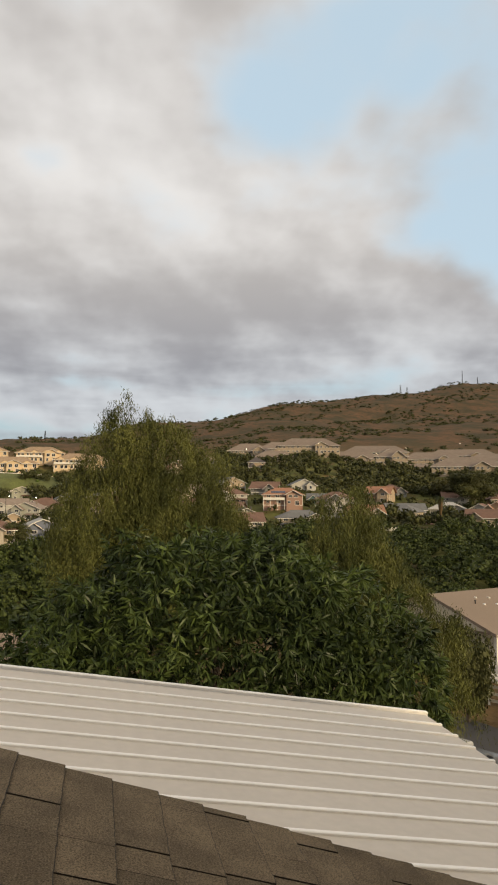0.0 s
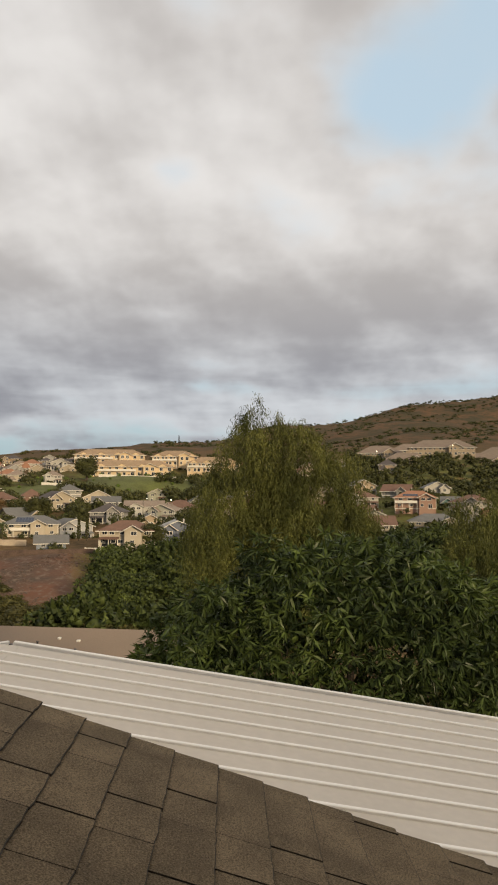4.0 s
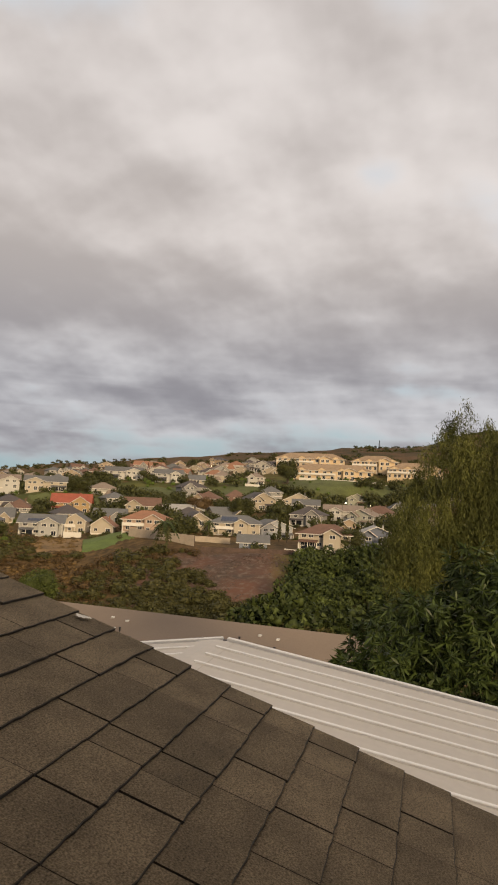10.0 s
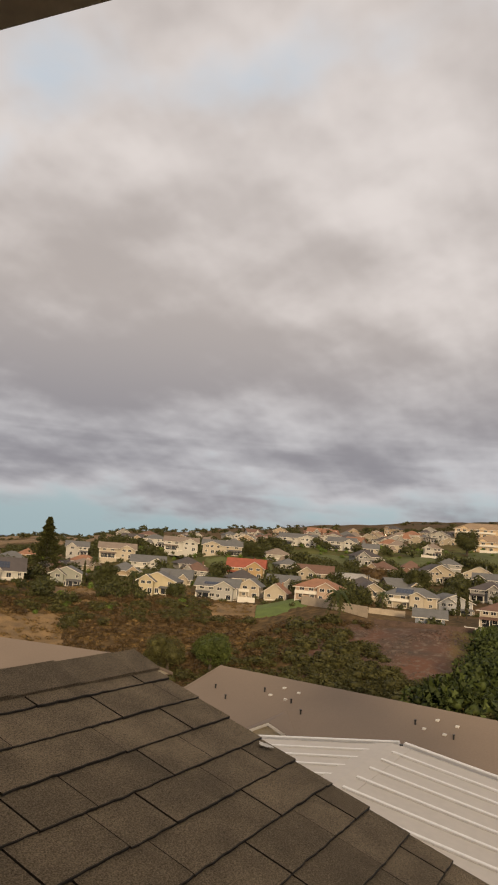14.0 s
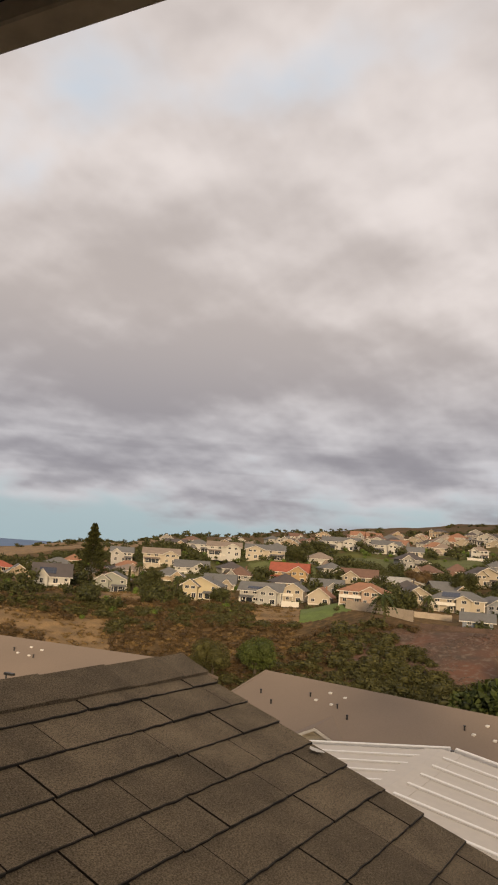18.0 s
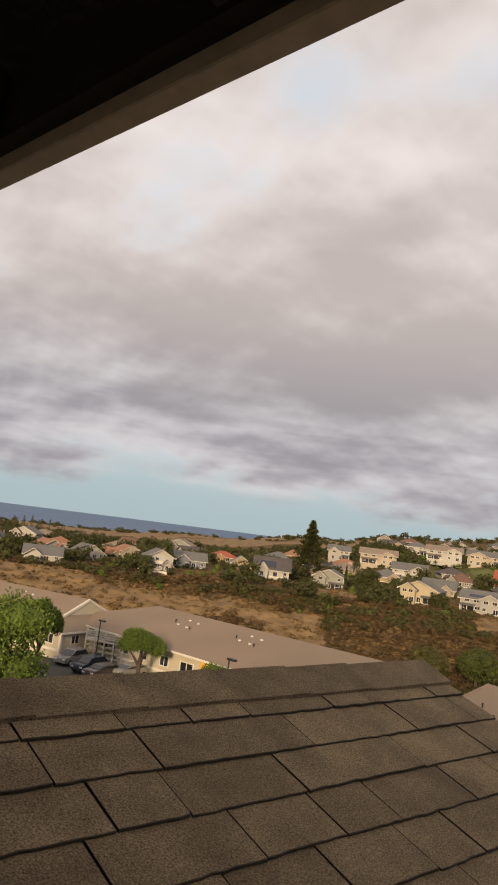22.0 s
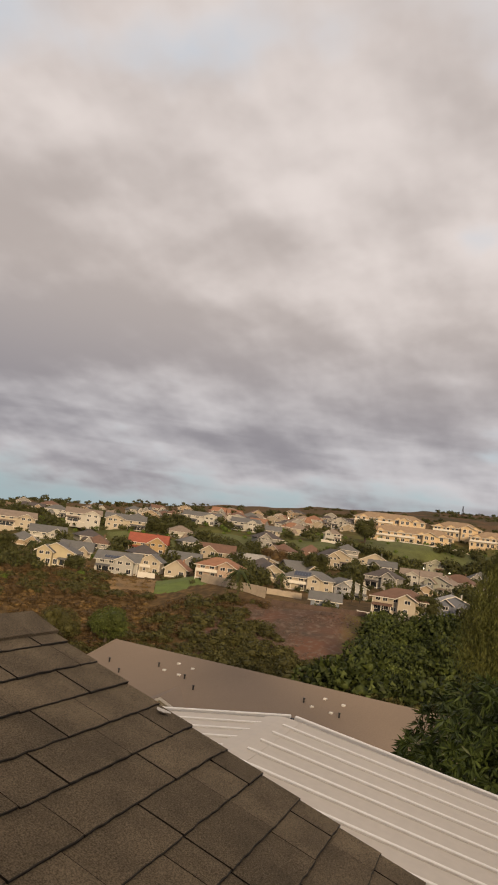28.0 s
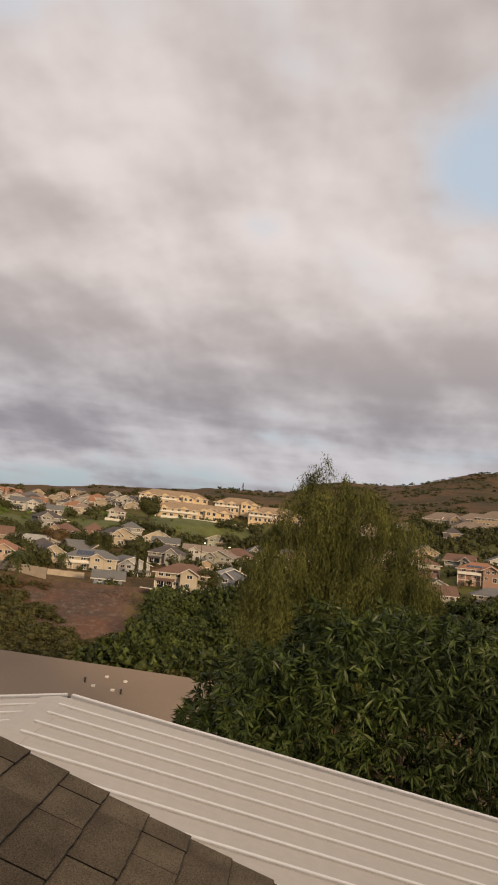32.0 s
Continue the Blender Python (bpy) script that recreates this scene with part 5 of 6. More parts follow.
CROWNS = {k: [tree_mesh(s + i, m, 10000, 0.034, lumpy(s + i, 11)) for i in range(2)] for k, m, s in (("dark", far_leaf, 40), ("bright", bright_leaf, 50), ("brown", brown_leaf, 60), ("olive", olive_leaf, 70), ("moss", leaves("moss_leaf", (0.08, 0.098, 0.024), (0.036, 0.048, 0.014)), 75))}
CROWNS["near"] = [tree_mesh(81 + i, bright_leaf, 30000, 0.026, lumpy(81 + i, 22)) for i in range(2)]
CROWNS["flat"] = [tree_mesh(91, bright_leaf, 26000, 0.022, [(0.34 * math.cos(1.9 * i) * (i / 13) ** 0.5, 0.34 * math.sin(1.9 * i) * (i / 13) ** 0.5, 0.82 - 0.12 * i / 13 + 0.05 * math.sin(2.0 * i), 0.12 + 0.03 * (i % 3), 0.13, 0.085) for i in range(14)])]
bm = bmesh.new()
tube(bm, [(0, 0, -0.1), (0.01, 0, 0.2), (-0.01, 0.01, 0.42), (0, 0, 0.6)], [0.045, 0.036, 0.03, 0.012], 6)
for i in range(5):
    a = i * 1.26
    tube(bm, [(0, 0, 0.25 + 0.05 * i), (0.13 * math.cos(a), 0.13 * math.sin(a), 0.42 + 0.04 * i), (0.24 * math.cos(a), 0.24 * math.sin(a), 0.55 + 0.03 * i)], [0.02, 0.014, 0.005], 5)
TRUNK = bpy.data.meshes.new("trunk")
bm.to_mesh(TRUNK)
bm.free()
TRUNK.materials.append(bark)


def crown_template(seed, lobes, sprigs, leaf, core=0.66):
    """A crown for the middle distance: ragged lumps with sprigs of leaf standing out of them."""
    rng = np.random.default_rng(seed)
    vs, fs, off = [], [], 0
    spots = [(0, 0, 0.45, 0.42, 0.42, 0.38)] if lobes == 1 else [(0.27 * math.cos(2.4 * i + seed), 0.27 * math.sin(2.4 * i + seed), 0.38 + 0.34 * ((i * 0.62) % 1), rng.uniform(0.2, 0.3), rng.uniform(0.2, 0.3), rng.uniform(0.17, 0.27)) for i in range(lobes)]
    for l in spots:
        v = BALL[0] * (1 + rng.normal(size=(len(BALL[0]), 1)) * 0.16) * l[3:] * core + l[:3]
        vs.append(v)
        fs.append(BALL[1] + off)
        off += len(v)
    p, d = crown_points(rng, sprigs, spots, 0.0)
    a = d * 0.5 + rng.normal(size=p.shape) * 0.8
    a *= leaf / np.linalg.norm(a, axis=1, keepdims=True)
    b = np.cross(a, rng.normal(size=p.shape))
    b *= leaf * 0.55 / np.linalg.norm(b, axis=1, keepdims=True)
    v = np.stack([p - a * 0.5 - b, p - a * 0.5 + b, p + a], 1).reshape(-1, 3)
    f = np.arange(len(v)).reshape(-1, 3)
    return np.concatenate(vs + [v]), np.concatenate(fs + [f + off])


BUSHES = [crown_template(100 + i, 1, 170, 0.088, 0.6) for i in range(5)]
FAR_BUSHES = [crown_template(150 + i, 1, 30, 0.17, 0.66) for i in range(5)]
TREES = [crown_template(200 + i, 5, 200, 0.085, 0.5) for i in range(5)]
FAR_TREES = [crown_template(220 + i, 4, 80, 0.13, 0.6) for i in range(5)]
NEAR_TREES = [crown_template(230 + i, 8, 640, 0.068, 0.34) for i in range(5)]
NEAR_BUSHES = [crown_template(260 + i, 3, 400, 0.078, 0.55) for i in range(5)]


OPEN_GROUND = ((63.4, 67.5, 200, 240), (59.8, 63.4, 212, 240), (47.6, 51.6, 238, 250), (21, 30, 200, 226), (67, 73, 198, 222), (70.5, 79, 168, 192), (72, 86.8, 188, 250))


def thicket(name, label, mat, count, seed, az, dist, size, accept=None, squash=1.0, clear=9.0, category="shrubs", sink=0.15, kind=None):
    """Many bushes or trees that nobody could count, as one mesh that follows the ground."""
    rng = np.random.default_rng(seed)
    a = rng.uniform(az[0], az[1], count * 3)
    r = np.sqrt(rng.uniform(dist[0] ** 2, dist[1] ** 2, count * 3))
    x, y = EYE.x + r * np.sin(np.radians(a)), EYE.y + r * np.cos(np.radians(a))
    keep = np.ones(len(x), bool)
    for px, py, pz, reach in PADS:
        keep &= (x - px) ** 2 + (y - py) ** 2 > min(clear, reach) ** 2
    for a1, d1, half in VIEWS:              # gardens stay open towards the gulch
        keep &= (np.abs(a - a1) > half * 0.75) | (r > d1 + 2) | (r < d1 - (32 if kind is None else 5))
    for a0, a1, d0, d1 in OPEN_GROUND:
        keep &= (a < a0) | (a > a1) | (r < d0) | (r > d1)
    if accept is not None:
        keep &= accept(a, r, x, y)
    x, y, r = x[keep][:count], y[keep][:count], r[keep][:count]
    z = land(x, y)
    vs, fs, off = [], [], 0
    for i in range(len(x)):
        v, f = (kind or TREES)[i % 5]
        s = rng.uniform(*size) if rng.random() > 0.12 else rng.uniform(size[1], size[1] * 1.35)
        q = rng.uniform(0, 6.28)
        c, n = math.cos(q) * s, math.sin(q) * s
        w = np.stack([v[:, 0] * c - v[:, 1] * n, v[:, 0] * n + v[:, 1] * c, v[:, 2] * s * squash - sink * s], 1) + (x[i], y[i], z[i])
        vs.append(w)
        fs.append(f + off)
        off += len(v)
    ob = new(name, quad_mesh(name, np.concatenate(vs), np.concatenate(fs), mat))
    return tagged(ob, label, category, kind="stuff")


def blotch(scale, phase, level):
    return lambda a, r, x, y: np.sin(x / scale + phase) * np.cos(y / scale * 1.3 - phase) + 0.5 * np.sin((x + y) / scale * 1.9) > level


thicket("gulch_brush", "dry brown brush covering the gulch slopes", brown_leaf, 2400, 1, (14, 72), (95, 240), (1.3, 3.8), lambda a, r, x, y: blotch(22, 0.4, -0.55)(a, r, x, y) & ((a > 49) | ((r > 215) & (np.sin(x / 6) * np.cos(y / 5) > -0.2)) | (np.sin(x / 11) * np.cos(y / 9) > 0.35)), 0.6, kind=BUSHES)
thicket("gulch_shrubs", "olive green shrubs scattered over the gulch", olive_leaf, 1300, 2, (14, 82), (110, 236), (1.6, 4.8), lambda a, r, x, y: blotch(17, 2.1, -0.1)(a, r, x, y) & ((a > 49) | (r > 219)), 0.7, kind=BUSHES)
gold_leaf = leaves("dry_grass_blade", (0.165, 0.107, 0.042), (0.1, 0.066, 0.028))
thicket("gulch_trees", "dense green trees along the gulch bank", mid_leaf, 400, 3, (76.5, 100), (98, 192), (2.6, 7.5), lambda a, r, x, y: (a > 79.5) | (r < 150), 0.95, kind=NEAR_TREES)
sapling_leaf = leaves("sapling_leaf", (0.1, 0.125, 0.03), (0.045, 0.06, 0.016))
thicket("bank_saplings", "light green saplings and broad-leaved plants on the bank", sapling_leaf, 150, 36, (76.5, 99), (100, 190), (1.6, 4.4), lambda a, r, x, y: (a > 79) | (r < 150), 1.15, kind=NEAR_BUSHES)
thicket("bank_shrubs", "soft olive shrubs below the bank trees", olive_leaf, 260, 35, (75, 97), (84, 112), (2.0, 4.5), None, 0.75, kind=NEAR_BUSHES)
thicket("bank_trees", "dark green trees beyond the mango tree", mid_leaf, 320, 4, (96, 124), (100, 226), (3.5, 7.5), None, 0.9, kind=NEAR_TREES)
thicket("garden_trees", "dark garden trees between the houses", far_leaf, 800, 5, (24, 66), (225, 480), (2.8, 6.5), lambda a, r, x, y: blotch(14, 1.0, -0.3)(a, r, x, y) & ((a > 46) | (np.sin(x / 8) * np.cos(y / 7) > -0.1)), 1.1, 10.0, "trees")
thicket("garden_shrubs", "green garden shrubs round the houses", bright_leaf, 420, 6, (24, 100), (215, 420), (1.5, 3.4), None, 1.0, 8.0, kind=BUSHES)
thicket("village_trees", "dark trees among the houses below the apartments", far_leaf, 900, 7, (64, 101), (205, 420), (3.0, 6.8), lambda a, r, x, y: (r < 345) | ((a > 84) & (r < 400)) | (np.sin(x / 9) > 0.9), 1.1, 9.5, "trees")
thicket("hill_woods", "dark green woods round the condominiums", far_leaf, 1000, 8, (99, 125), (225, 560), (3.2, 6.6), None, 1.0, 11.0, "trees", kind=FAR_TREES)
thicket("terrace_trees", "trees between the upper rows of houses", far_leaf, 380, 9, (48, 101), (400, 720), (2.8, 6.0), blotch(30, 0.7, -0.2), 1.0, 11.0, "trees", kind=FAR_TREES)
thicket("skyline_trees", "umbrella-shaped dry trees along the skyline", olive_leaf, 300, 10, (22, 82), (640, 900), (3.5, 8.0), blotch(60, 1.7, 0.15), 0.75, 11.0, "trees", kind=FAR_TREES)
thicket("mountain_scrub", "dark scrub and woods on the mountain", far_leaf, 4600, 11, (84, 126), (650, 2250), (3.0, 9.5), blotch(70, 0.3, -0.25), 0.55, 11.0, "woods", kind=FAR_BUSHES)


def hedges():
    """Low dark shrubs along the feet of the houses."""
    rng = np.random.default_rng(77)
    vs, fs, off = [], [], 0
    for a, d, half in VIEWS:
        for _ in range(9 if half < 2.5 else 16):
            q, r = radians(a + rng.uniform(-1.25, 1.25) * half), d - rng.uniform(2.2, 7.0)
            x, y = EYE.x + r * math.sin(q), EYE.y + r * math.cos(q)
            v, f = FAR_BUSHES[rng.integers(5)]
            s = rng.uniform(0.9, 2.4) if rng.random() < 0.85 else rng.uniform(2.4, 4.4)
            vs.append(v * (s, s, s * 0.85) + (x, y, ground_at(x, y) - 0.15 * s))
            fs.append(f + off)
            off += len(v)
    tagged(new("house_hedges", quad_mesh("house_hedges", np.concatenate(vs), np.concatenate(fs), far_leaf)), "dark green hedges and shrubs at the feet of the houses", "hedge", kind="stuff")


hedges()


def palm(label, az, dist, height, reach=2.6, seed=0, ground=None, shag=0.0):
    rng = random.Random(seed)
    c = polar(az, dist)
    g = ground_at(c.x, c.y) if ground is None else ground
    e = tagged(new("palm_tree"), label, "palm tree", "palm trees")
    e.location = (c.x, c.y, g)
    lean = Vector((rng.uniform(-0.5, 0.5), rng.uniform(-0.5, 0.5), height))
    part("trunk", tube(bmesh.new(), [(0, 0, -0.5), lean * 0.5 + Vector((0.1, 0, 0)), lean], [0.22, 0.16, 0.14]), bark, e)
    for i in range(26):
        a = i * 2.4 + rng.uniform(-0.2, 0.2)
        up = 1.1 - 1.75 * (i / 26)
        bm = bmesh.new()
        n, pts = 9, []
        d = Vector((math.cos(a), math.sin(a), 0))
        L = reach * rng.uniform(0.85, 1.1)
        for k in range(n + 1):
            q = k / n
            pts.append(lean + d * L * q * math.cos(up * 0.6) + Vector((0, 0, L * (up * 0.75 * q - 0.95 * q * q))))
        side = d.cross(Vector((0, 0, 1)))
        for k in range(n):
            w = 0.5 * math.sin(math.pi * (0.12 + 0.86 * k / n)) * reach / 2.6
            for sg in (-1, 1):
                p0, p1 = pts[k], pts[k + 1]
                tip = p0.lerp(p1, 0.7) + side * sg * w + Vector((0, 0, -0.45 * w)) + d * 0.15
                bm.faces.new([bm.verts.new(p0), bm.verts.new(p1), bm.verts.new(tip)])
        part("frond", bm, mid_leaf if i < 16 else olive_leaf, e)
    if shag:
        part("dead_fronds", tube(bmesh.new(), [lean - Vector((0, 0, shag)), lean - Vector((0, 0, shag * 0.5)), lean], [0.35, 0.75, 0.5], 9), brown_leaf, e, "skirt of dead brown fronds")


palm("coconut palm at the end of the garden wall", 69.7, 200, 6.6, 4.6, 1)
palm("tall palm behind the pale gabled house", 36.1, 262, 9.0, 3.8, 2)
palm("short palm in front of the pale gabled house", 34.8, 240, 5.0, 3.0, 3)
palm("palm beside the yellow house", 53.8, 248, 6.5, 3.0, 4)
palm("palm in front of the solar-roofed house", 72.9, 232, 5.0, 2.8, 5)
palm("shaggy fan palm with dead fronds", 116.3, 238, 9.0, 2.2, 6, None, 5.5)
palm("small palm on the green slope", 50.8, 300, 7.0, 2.8, 7)


def cypress(label, az, dist, height, width, mat=None, n=700, seed=0, category="cypress tree", ground=None):
    rng = np.random.default_rng(seed)
    c = polar(az, dist)
    e = tagged(new(category.replace(" ", "_")), label, category)
    e.location = (c.x, c.y, ground_at(c.x, c.y) if ground is None else ground)
    h = rng.random(n) ** 0.8
    env = width / 2 * np.minimum(1, h / 0.12) * (1 - h) ** (1.05 if width > 12 else 0.75) * rng.uniform(0.45 if width > 3 else 0.55, 1.1, n) * ((0.75 + 0.3 * np.sin(h * 62)) if width > 3 else 1.0)
    q = rng.uniform(0, 6.28, n)
    p = np.stack([env * np.cos(q), env * np.sin(q), h * height + 0.3], 1)
    d = np.stack([np.cos(q), np.sin(q), np.full(n, 0.6)], 1) + rng.normal(size=(n, 3)) * 0.4
    if width < 1.8:
        d = d * (0.3, 0.3, 1.0) + (0, 0, 0.5)
    v, f = leaf_quads(rng, p, 0.5 if width < 3 else 1.1, 0.14 if width < 3 else 0.26, d)
    ob = new("crown", quad_mesh("crown", v, f, mat or far_leaf))
    ob.parent = e
    part("trunk", tube(bmesh.new(), [(0, 0, -0.5), (0, 0, height * 0.5), (0, 0, height * 0.96)], [0.2, 0.13, 0.03]), bark, e)


for i, (a, d) in enumerate(((24.6, 415), (25.3, 420), (25.9, 418), (26.6, 424), (27.2, 421), (22.9, 412))):
    cypress("slim tree in a row along the far road", a, d, 9.5 + (i % 3) * 0.8, 2.4, olive_leaf, 260, 20 + i, "roadside tree")
cypress("slim dark columnar cypress between the houses", 79.0, 232, 11.0, 1.1, seed=1)
cypress("second slim cypress, a little shorter", 78.4, 234, 9.4, 1.2, seed=2)
cypress("slim dark cypress beside the grey-green house", 50.1, 255, 8.5, 1.2, seed=3)
cypress("tall conical pine standing above the houses", 47.2, 285, 22.0, 21.0, far_leaf, 6000, 4, "pine tree")


def tree(label, kind, az, dist, height, width, ground=None, i=0, category="tree"):
    c = polar(az, dist)
    e = tagged(new("garden_tree"), label, category)
    e.location = (c.x, c.y, ground_at(c.x, c.y) if ground is None else ground)
    s = (width, width, height)
    again("crown", CROWNS[kind][i % len(CROWNS[kind])], e, (0, 0, 0), s, i * 1.1)
    again("trunk", TRUNK, e, (0, 0, 0), s, i * 0.7)


tree("round bright green tree at the parking lot edge", "near", 23.9, 70, 11.2, 9.8, -19, 0)
tree("small flat-topped green tree beside the stairs", "flat", 35.2, 82, 6.6, 6.4, -18.0, 1)
tree("second flat-topped green tree at the lot edge", "flat", 27.7, 80, 9.6, 5.0, -18.4, 2)
tree("small green tree by the yellow panel", "near", 41.2, 74, 6.2, 4.4, -19.3, 2)
tree("light green tree in the gulch", "moss", 60.2, 170, 11.0, 10.0, None, 3)
tree("grey-green tree in the gulch", "olive", 57.0, 172, 9.5, 9.5, None, 4)
tree("brown gulch tree above the rocks", "brown", 53.6, 158, 6.0, 9.0, None, 5)
tree("round green tree in front of the apartments", "dark", 118.0, 60, 9.6, 4.8, -19, 6)
tree("dark spreading tree beside the slate-blue house", "dark", 84.2, 196, 7.2, 8.0, None, 7)
tree("dark round tree behind the solar-roofed house", "dark", 75.2, 285, 9.5, 9.5, None, 8)
tree("dark bushy tree among roofs", "brown", 72.2, 300, 7.5, 10.0, None, 9)
tree("dark tree beside the upper apartments", "dark", 78.9, 392, 13.5, 15.0, None, 10)
tree("tree in front of the yellow house", "dark", 57.0, 238, 5.5, 6.5, None, 11)
tree("broad dark tree beside the white terrace", "dark", 62.9, 335, 9.0, 11.0, None, 12)
tree("dark tree behind the long roof", "dark", 118.6, 330, 17.0, 20.0, None, 13)
tree("broad round green tree below the condominiums", "olive", 117.0, 345, 11.0, 17.0, None, 14)
tree("green garden tree beside the grey-green house", "dark", 51.9, 258, 8.5, 8.5, None, 15)


# ---- along the gulch rim: lawn, garden walls, fences, masts ----
lawn_mat = material("mown_grass", (0.105, 0.15, 0.028), 0.95, vary=0.3, scale=0.3, fine=6.0, bump=0.5, depth=0.03)
gold_mat = material("golden_dry_grass", (0.24, 0.148, 0.058), 0.95, other=(0.095, 0.062, 0.028), vary=0.5, scale=0.2, fine=4.0, bump=0.6, depth=0.05)
block_wall = material("concrete_block_wall", (0.36, 0.30, 0.23), 0.9, vary=0.2, scale=0.5, fine=6.0, bump=0.4)


rock_mat = material("red_earth_rubble", (0.12, 0.08, 0.062), 0.95, vary=0.4, scale=0.5, fine=5.0, bump=0.6, depth=0.05, island=0.25)


def patch(name, label, mat, a0, a1, d0, d1, lift=0.25, ragged=0.0, category="grass"):
    """Ground cover draped over the land between two bearings and two distances."""
    rng = np.random.default_rng(int(a0 * 10))
    A, R = np.meshgrid(np.linspace(a0, a1, 22), np.linspace(d0, d1, 14), indexing="ij")
    edge = rng.normal(size=A.shape) * ragged
    A, R = A + edge * 0.12, R + edge * 2.0
    X, Y = EYE.x + R * np.sin(np.radians(A)), EYE.y + R * np.cos(np.radians(A))
    Z = land(X, Y) + lift
    rim = np.zeros_like(Z)
    rim[0], rim[-1], rim[:, 0], rim[:, -1] = 1, 1, 1, 1
    Z -= rim * (lift + 0.4)
    n, m = A.shape
    faces = [(i * m + k, i * m + k + 1, (i + 1) * m + k + 1, (i + 1) * m + k) for i in range(n - 1) for k in range(m - 1)]
    me = mesh_of(name, np.stack([X, Y, Z], -1).reshape(-1, 3).tolist(), faces, mat)
    tagged(new(name, me), label, category, kind="structure")


patch("lawn", "mown green lawn at the gulch rim", lawn_mat, 63.2, 67.3, 213, 238, 0.14, 0.3)
patch("dry_grass", "golden dry grass below the grey house", gold_mat, 59.6, 63.4, 208, 238, 0.25, 0.8)
patch("dry_grass", "golden dry grass bank below the cypress", gold_mat, 46.2, 53.0, 218, 256, 0.25, 0.8)
patch("dry_grass", "golden dry grass at the gulch rim", gold_mat, 20.0, 33.5, 196, 226, 0.25, 1.0)
patch("dry_grass", "golden dry grass on the gulch slope", gold_mat, 18.0, 50.5, 120, 221, 0.2, 1.4)
patch("dry_grass", "golden dry field on the skyline", gold_mat, 24.0, 53.0, 560, 800, 0.5, 2.0)
slope_mat = material("rough_green_grass", (0.095, 0.11, 0.03), 0.95, vary=0.4, scale=0.12, fine=2.0, bump=0.6, depth=0.1)
patch("green_slope", "green grassy slope below the apartments", slope_mat, 78.5, 90.0, 372, 402, 0.3, 0.6)
patch("green_slope", "green grassy slope between house rows", slope_mat, 59.0, 64.5, 318, 336, 0.3, 0.5)
patch("green_slope", "green bank below the white houses", slope_mat, 65.0, 78.0, 345, 372, 0.3, 0.6)


def garden_wall(label, a0, d0, a1, d1, h, mat, name="garden_wall", drop=0.8):
    p, q = polar(a0, d0), polar(a1, d1)
    e = tagged(new(name), label, name.replace("_", " "))
    e.matrix_basis = Matrix.Translation((p.x, p.y, ground_at(p.x, p.y))) @ Matrix.Rotation(math.atan2(q.y - p.y, q.x - p.x), 4, "Z")
    L = (q - p).to_2d().length
    dz = ground_at(q.x, q.y) - ground_at(p.x, p.y)
    n = max(2, int(L / 3))
    for i in range(n):
        z = dz * (i + 0.5) / n
        part("panel", boxed(i * L / n, -0.1, z - drop - abs(dz) / n, (i + 1) * L / n - 0.02, 0.1, z + h), mat, e)
        part("pillar", boxed(i * L / n - 0.15, -0.16, z - drop - abs(dz) / n, i * L / n + 0.15, 0.16, z + h + 0.12), mat, e)


garden_wall("long beige block wall at the gulch rim", 66.8, 222, 71.8, 204, 2.6, block_wall)
garden_wall("lower beige block wall behind the palm", 71.9, 214, 74.6, 216, 1.6, block_wall)
garden_wall("dark stone retaining wall above the dirt bank", 72.4, 197, 79.6, 190, 1.2, rock_mat)
garden_wall("white vinyl fence above the dirt bank", 78.9, 192, 82.2, 190, 1.1, white_trim, "fence")
garden_wall("white wall below the pale house", 34.2, 236, 36.4, 232, 1.4, white_trim)
garden_wall("white wall on the green slope", 71.0, 366, 73.0, 362, 1.5, white_trim)
garden_wall("white wall below the upper house", 75.6, 372, 77.8, 368, 1.5, white_trim)
garden_wall("white wall below the apartments", 79.8, 402, 86.2, 400, 1.6, white_trim)
garden_wall("grey wall beside the grey house", 61.9, 242, 63.2, 240, 1.8, white_trim)
garden_wall("white fence below the houses", 109.5, 226, 113.0, 226, 1.2, white_trim, "fence")


def mast(label, az, dist, height):
    c = polar(az, dist)
    e = tagged(new("radio_mast"), label, "radio mast")
    e.location = (c.x, c.y, ground_at(c.x, c.y))
    for x, y in ((-1.5, -1), (1.5, -1), (0, 1.6)):
        part("leg", tube(bmesh.new(), [(x, y, -2), (x * 0.15, y * 0.15, height)], [0.45, 0.3], 5), black_metal, e)
    for k in range(1, 7):
        z = height * k / 7
        part("brace", boxed(-1.6 + 0.18 * k, -0.25, z, 1.6 - 0.18 * k, 0.25, z + 0.5), black_metal, e)


mast("tall lattice radio mast on the mountain top", 117.9, 2180, 36)
mast("shorter radio mast on the mountain top", 119.0, 2180, 20)
mast("slim radio mast on the brown ridge", 85.9, 1050, 13)
glow = bpy.data.materials.new("lit_lamp")
glow.use_nodes = True
glow.node_tree.nodes["Principled BSDF"].inputs["Emission Color"].default_value = (1.0, 0.86, 0.62, 1)
glow.node_tree.nodes["Principled BSDF"].inputs["Emission Strength"].default_value = 6.0


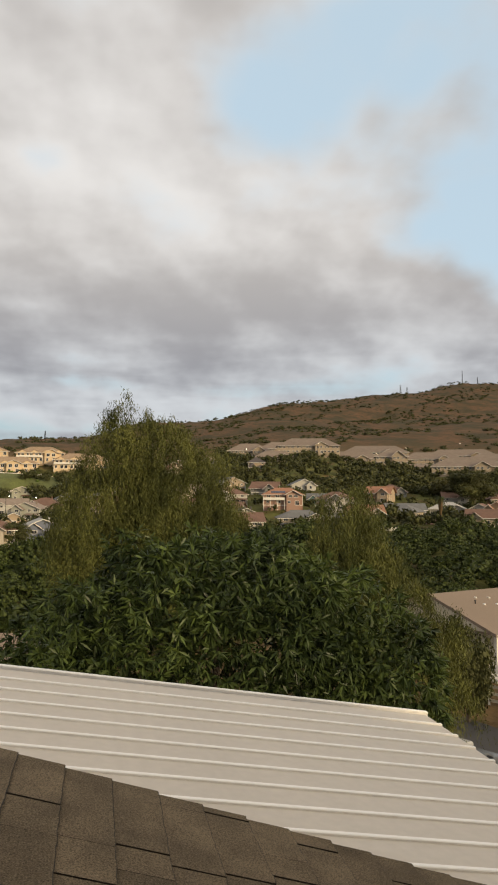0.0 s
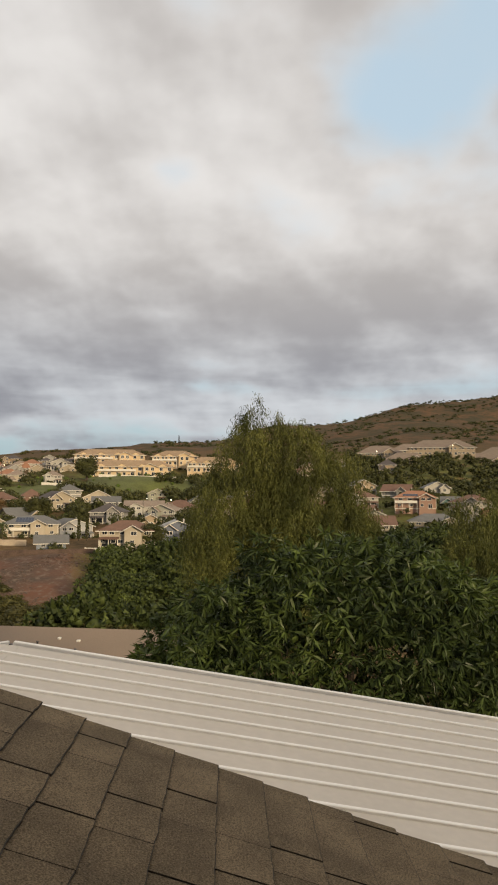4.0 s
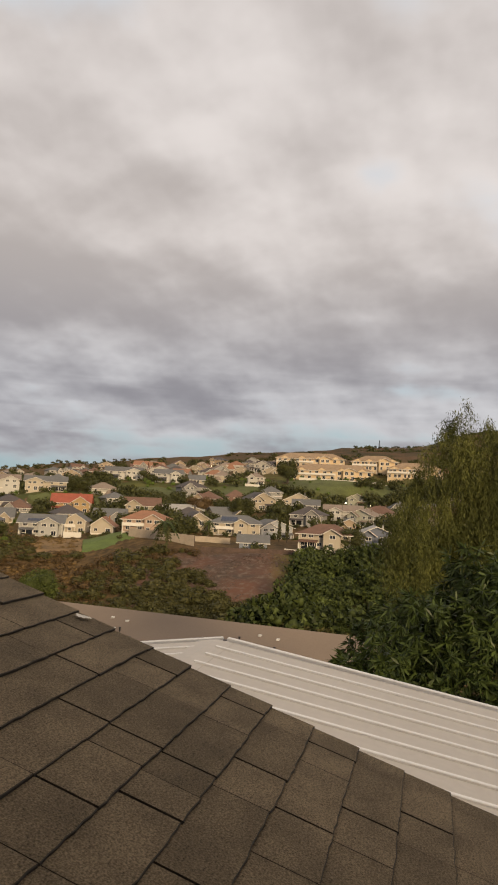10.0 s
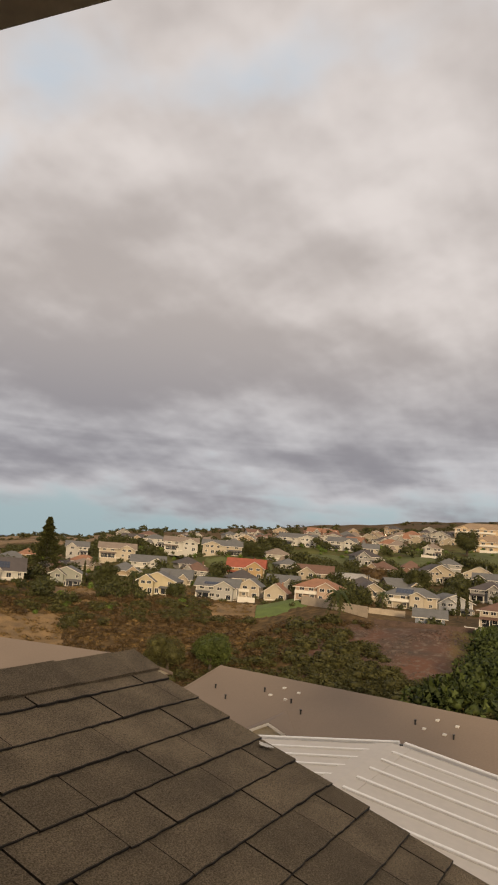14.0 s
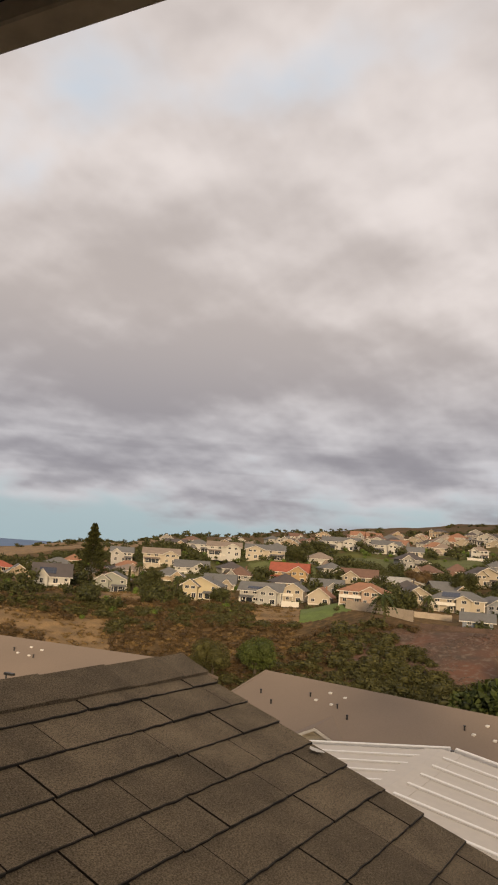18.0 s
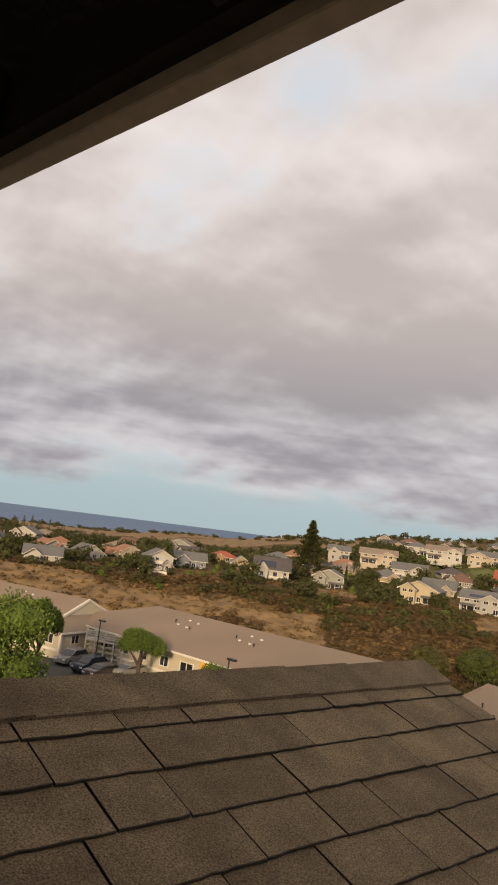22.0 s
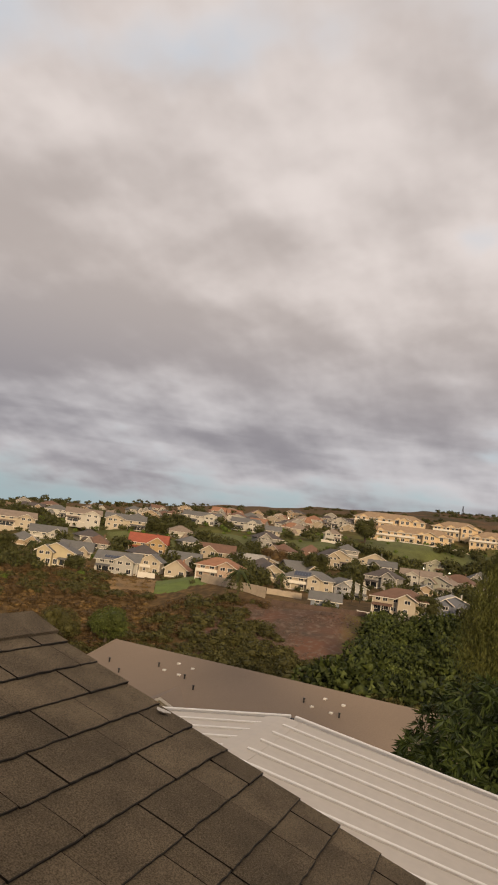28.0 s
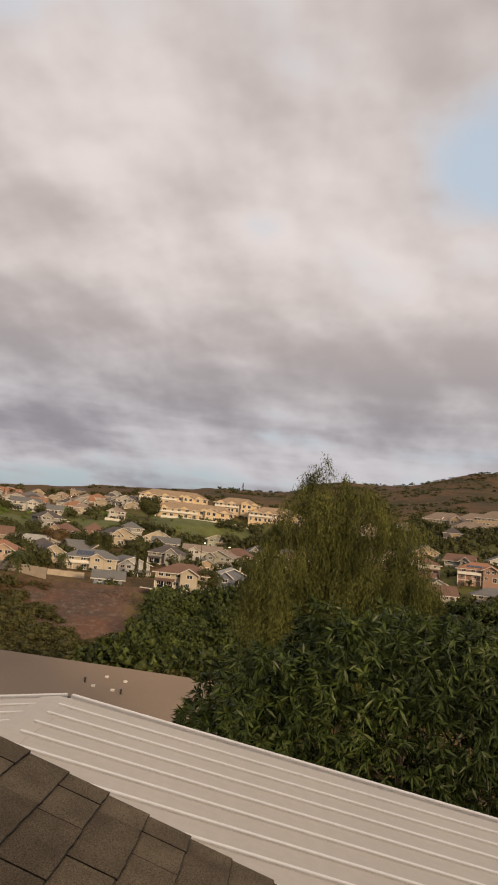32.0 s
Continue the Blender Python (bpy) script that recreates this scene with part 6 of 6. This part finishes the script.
def street_lamp(az, dist, height=8.0):
    c = polar(az, dist)
    e = tagged(new("street_lamp"), "lit street lamp on a slim pole among the houses", "street lamp", "street lamps")
    e.location = (c.x, c.y, ground_at(c.x, c.y))
    part("pole", tube(bmesh.new(), [(0, 0, -1), (0, 0, height), (0, 0, height + 0.2), (0.6, -0.9, height + 0.4)], [0.12, 0.1, 0.09, 0.07], 6), black_metal, e)
    bm = bmesh.new()
    bmesh.ops.create_icosphere(bm, subdivisions=2, radius=0.3)
    for v in bm.verts:
        v.co = Vector((v.co.x * 0.9 + 0.8, v.co.y * 0.9 - 1.2, v.co.z * 0.6 + height + 0.25))
    part("globe", bm, glow, e, "glowing lamp head")


for a, d in ((112.9, 640), (113.6, 650), (115.9, 640), (117.6, 700), (106.9, 470), (108.4, 520), (111.4, 560), (72.7, 430), (83.2, 300), (85.1, 290), (101.2, 460), (119.2, 640)):
    street_lamp(a, d)
cypress("dark pointed pine on the ridge", 113.3, 1900, 26, 9.0, None, 500, 8, "pine tree")
cypress("second pointed pine on the ridge", 113.8, 1900, 22, 9.0, None, 500, 9, "pine tree")

ROCKS = [(BALL[0] * (1 + np.random.default_rng(300 + i).normal(size=(len(BALL[0]), 1)) * 0.25), BALL[1]) for i in range(5)]
OPEN_GROUND = ((63.0, 67.8, 195, 245),)
thicket("dry_tufts", "tufts of golden dry grass along the gulch rim", gold_leaf, 3000, 33, (16, 66), (186, 256), (0.6, 2.4), blotch(13, 0.9, -0.75), 0.55, 7.0, "dry grass", 0.15, FAR_BUSHES)
thicket("dirt_weeds", "low dark shrubs on the dirt bank", olive_leaf, 260, 34, (67, 78), (138, 178), (1.4, 4.2), lambda a, r, x, y: (np.abs(a - 71.5) < 3.2 - (r - 158) * 0.12) | (r < 158), 0.7, 6.0, "shrubs", 0.15, BUSHES)
thicket("rubble", "reddish rubble and clods on the dirt bank", rock_mat, 1500, 31, (67.2, 79), (158, 196), (0.06, 0.32), blotch(5, 0.3, -0.2), 0.6, 6.0, "rubble", 0.1, ROCKS)
thicket("rock_outcrop", "grey-brown boulders in the gulch", rock_mat, 160, 32, (29, 33.5), (128, 160), (0.6, 2.2), None, 0.7, 6.0, "rocks", 0.1, ROCKS)
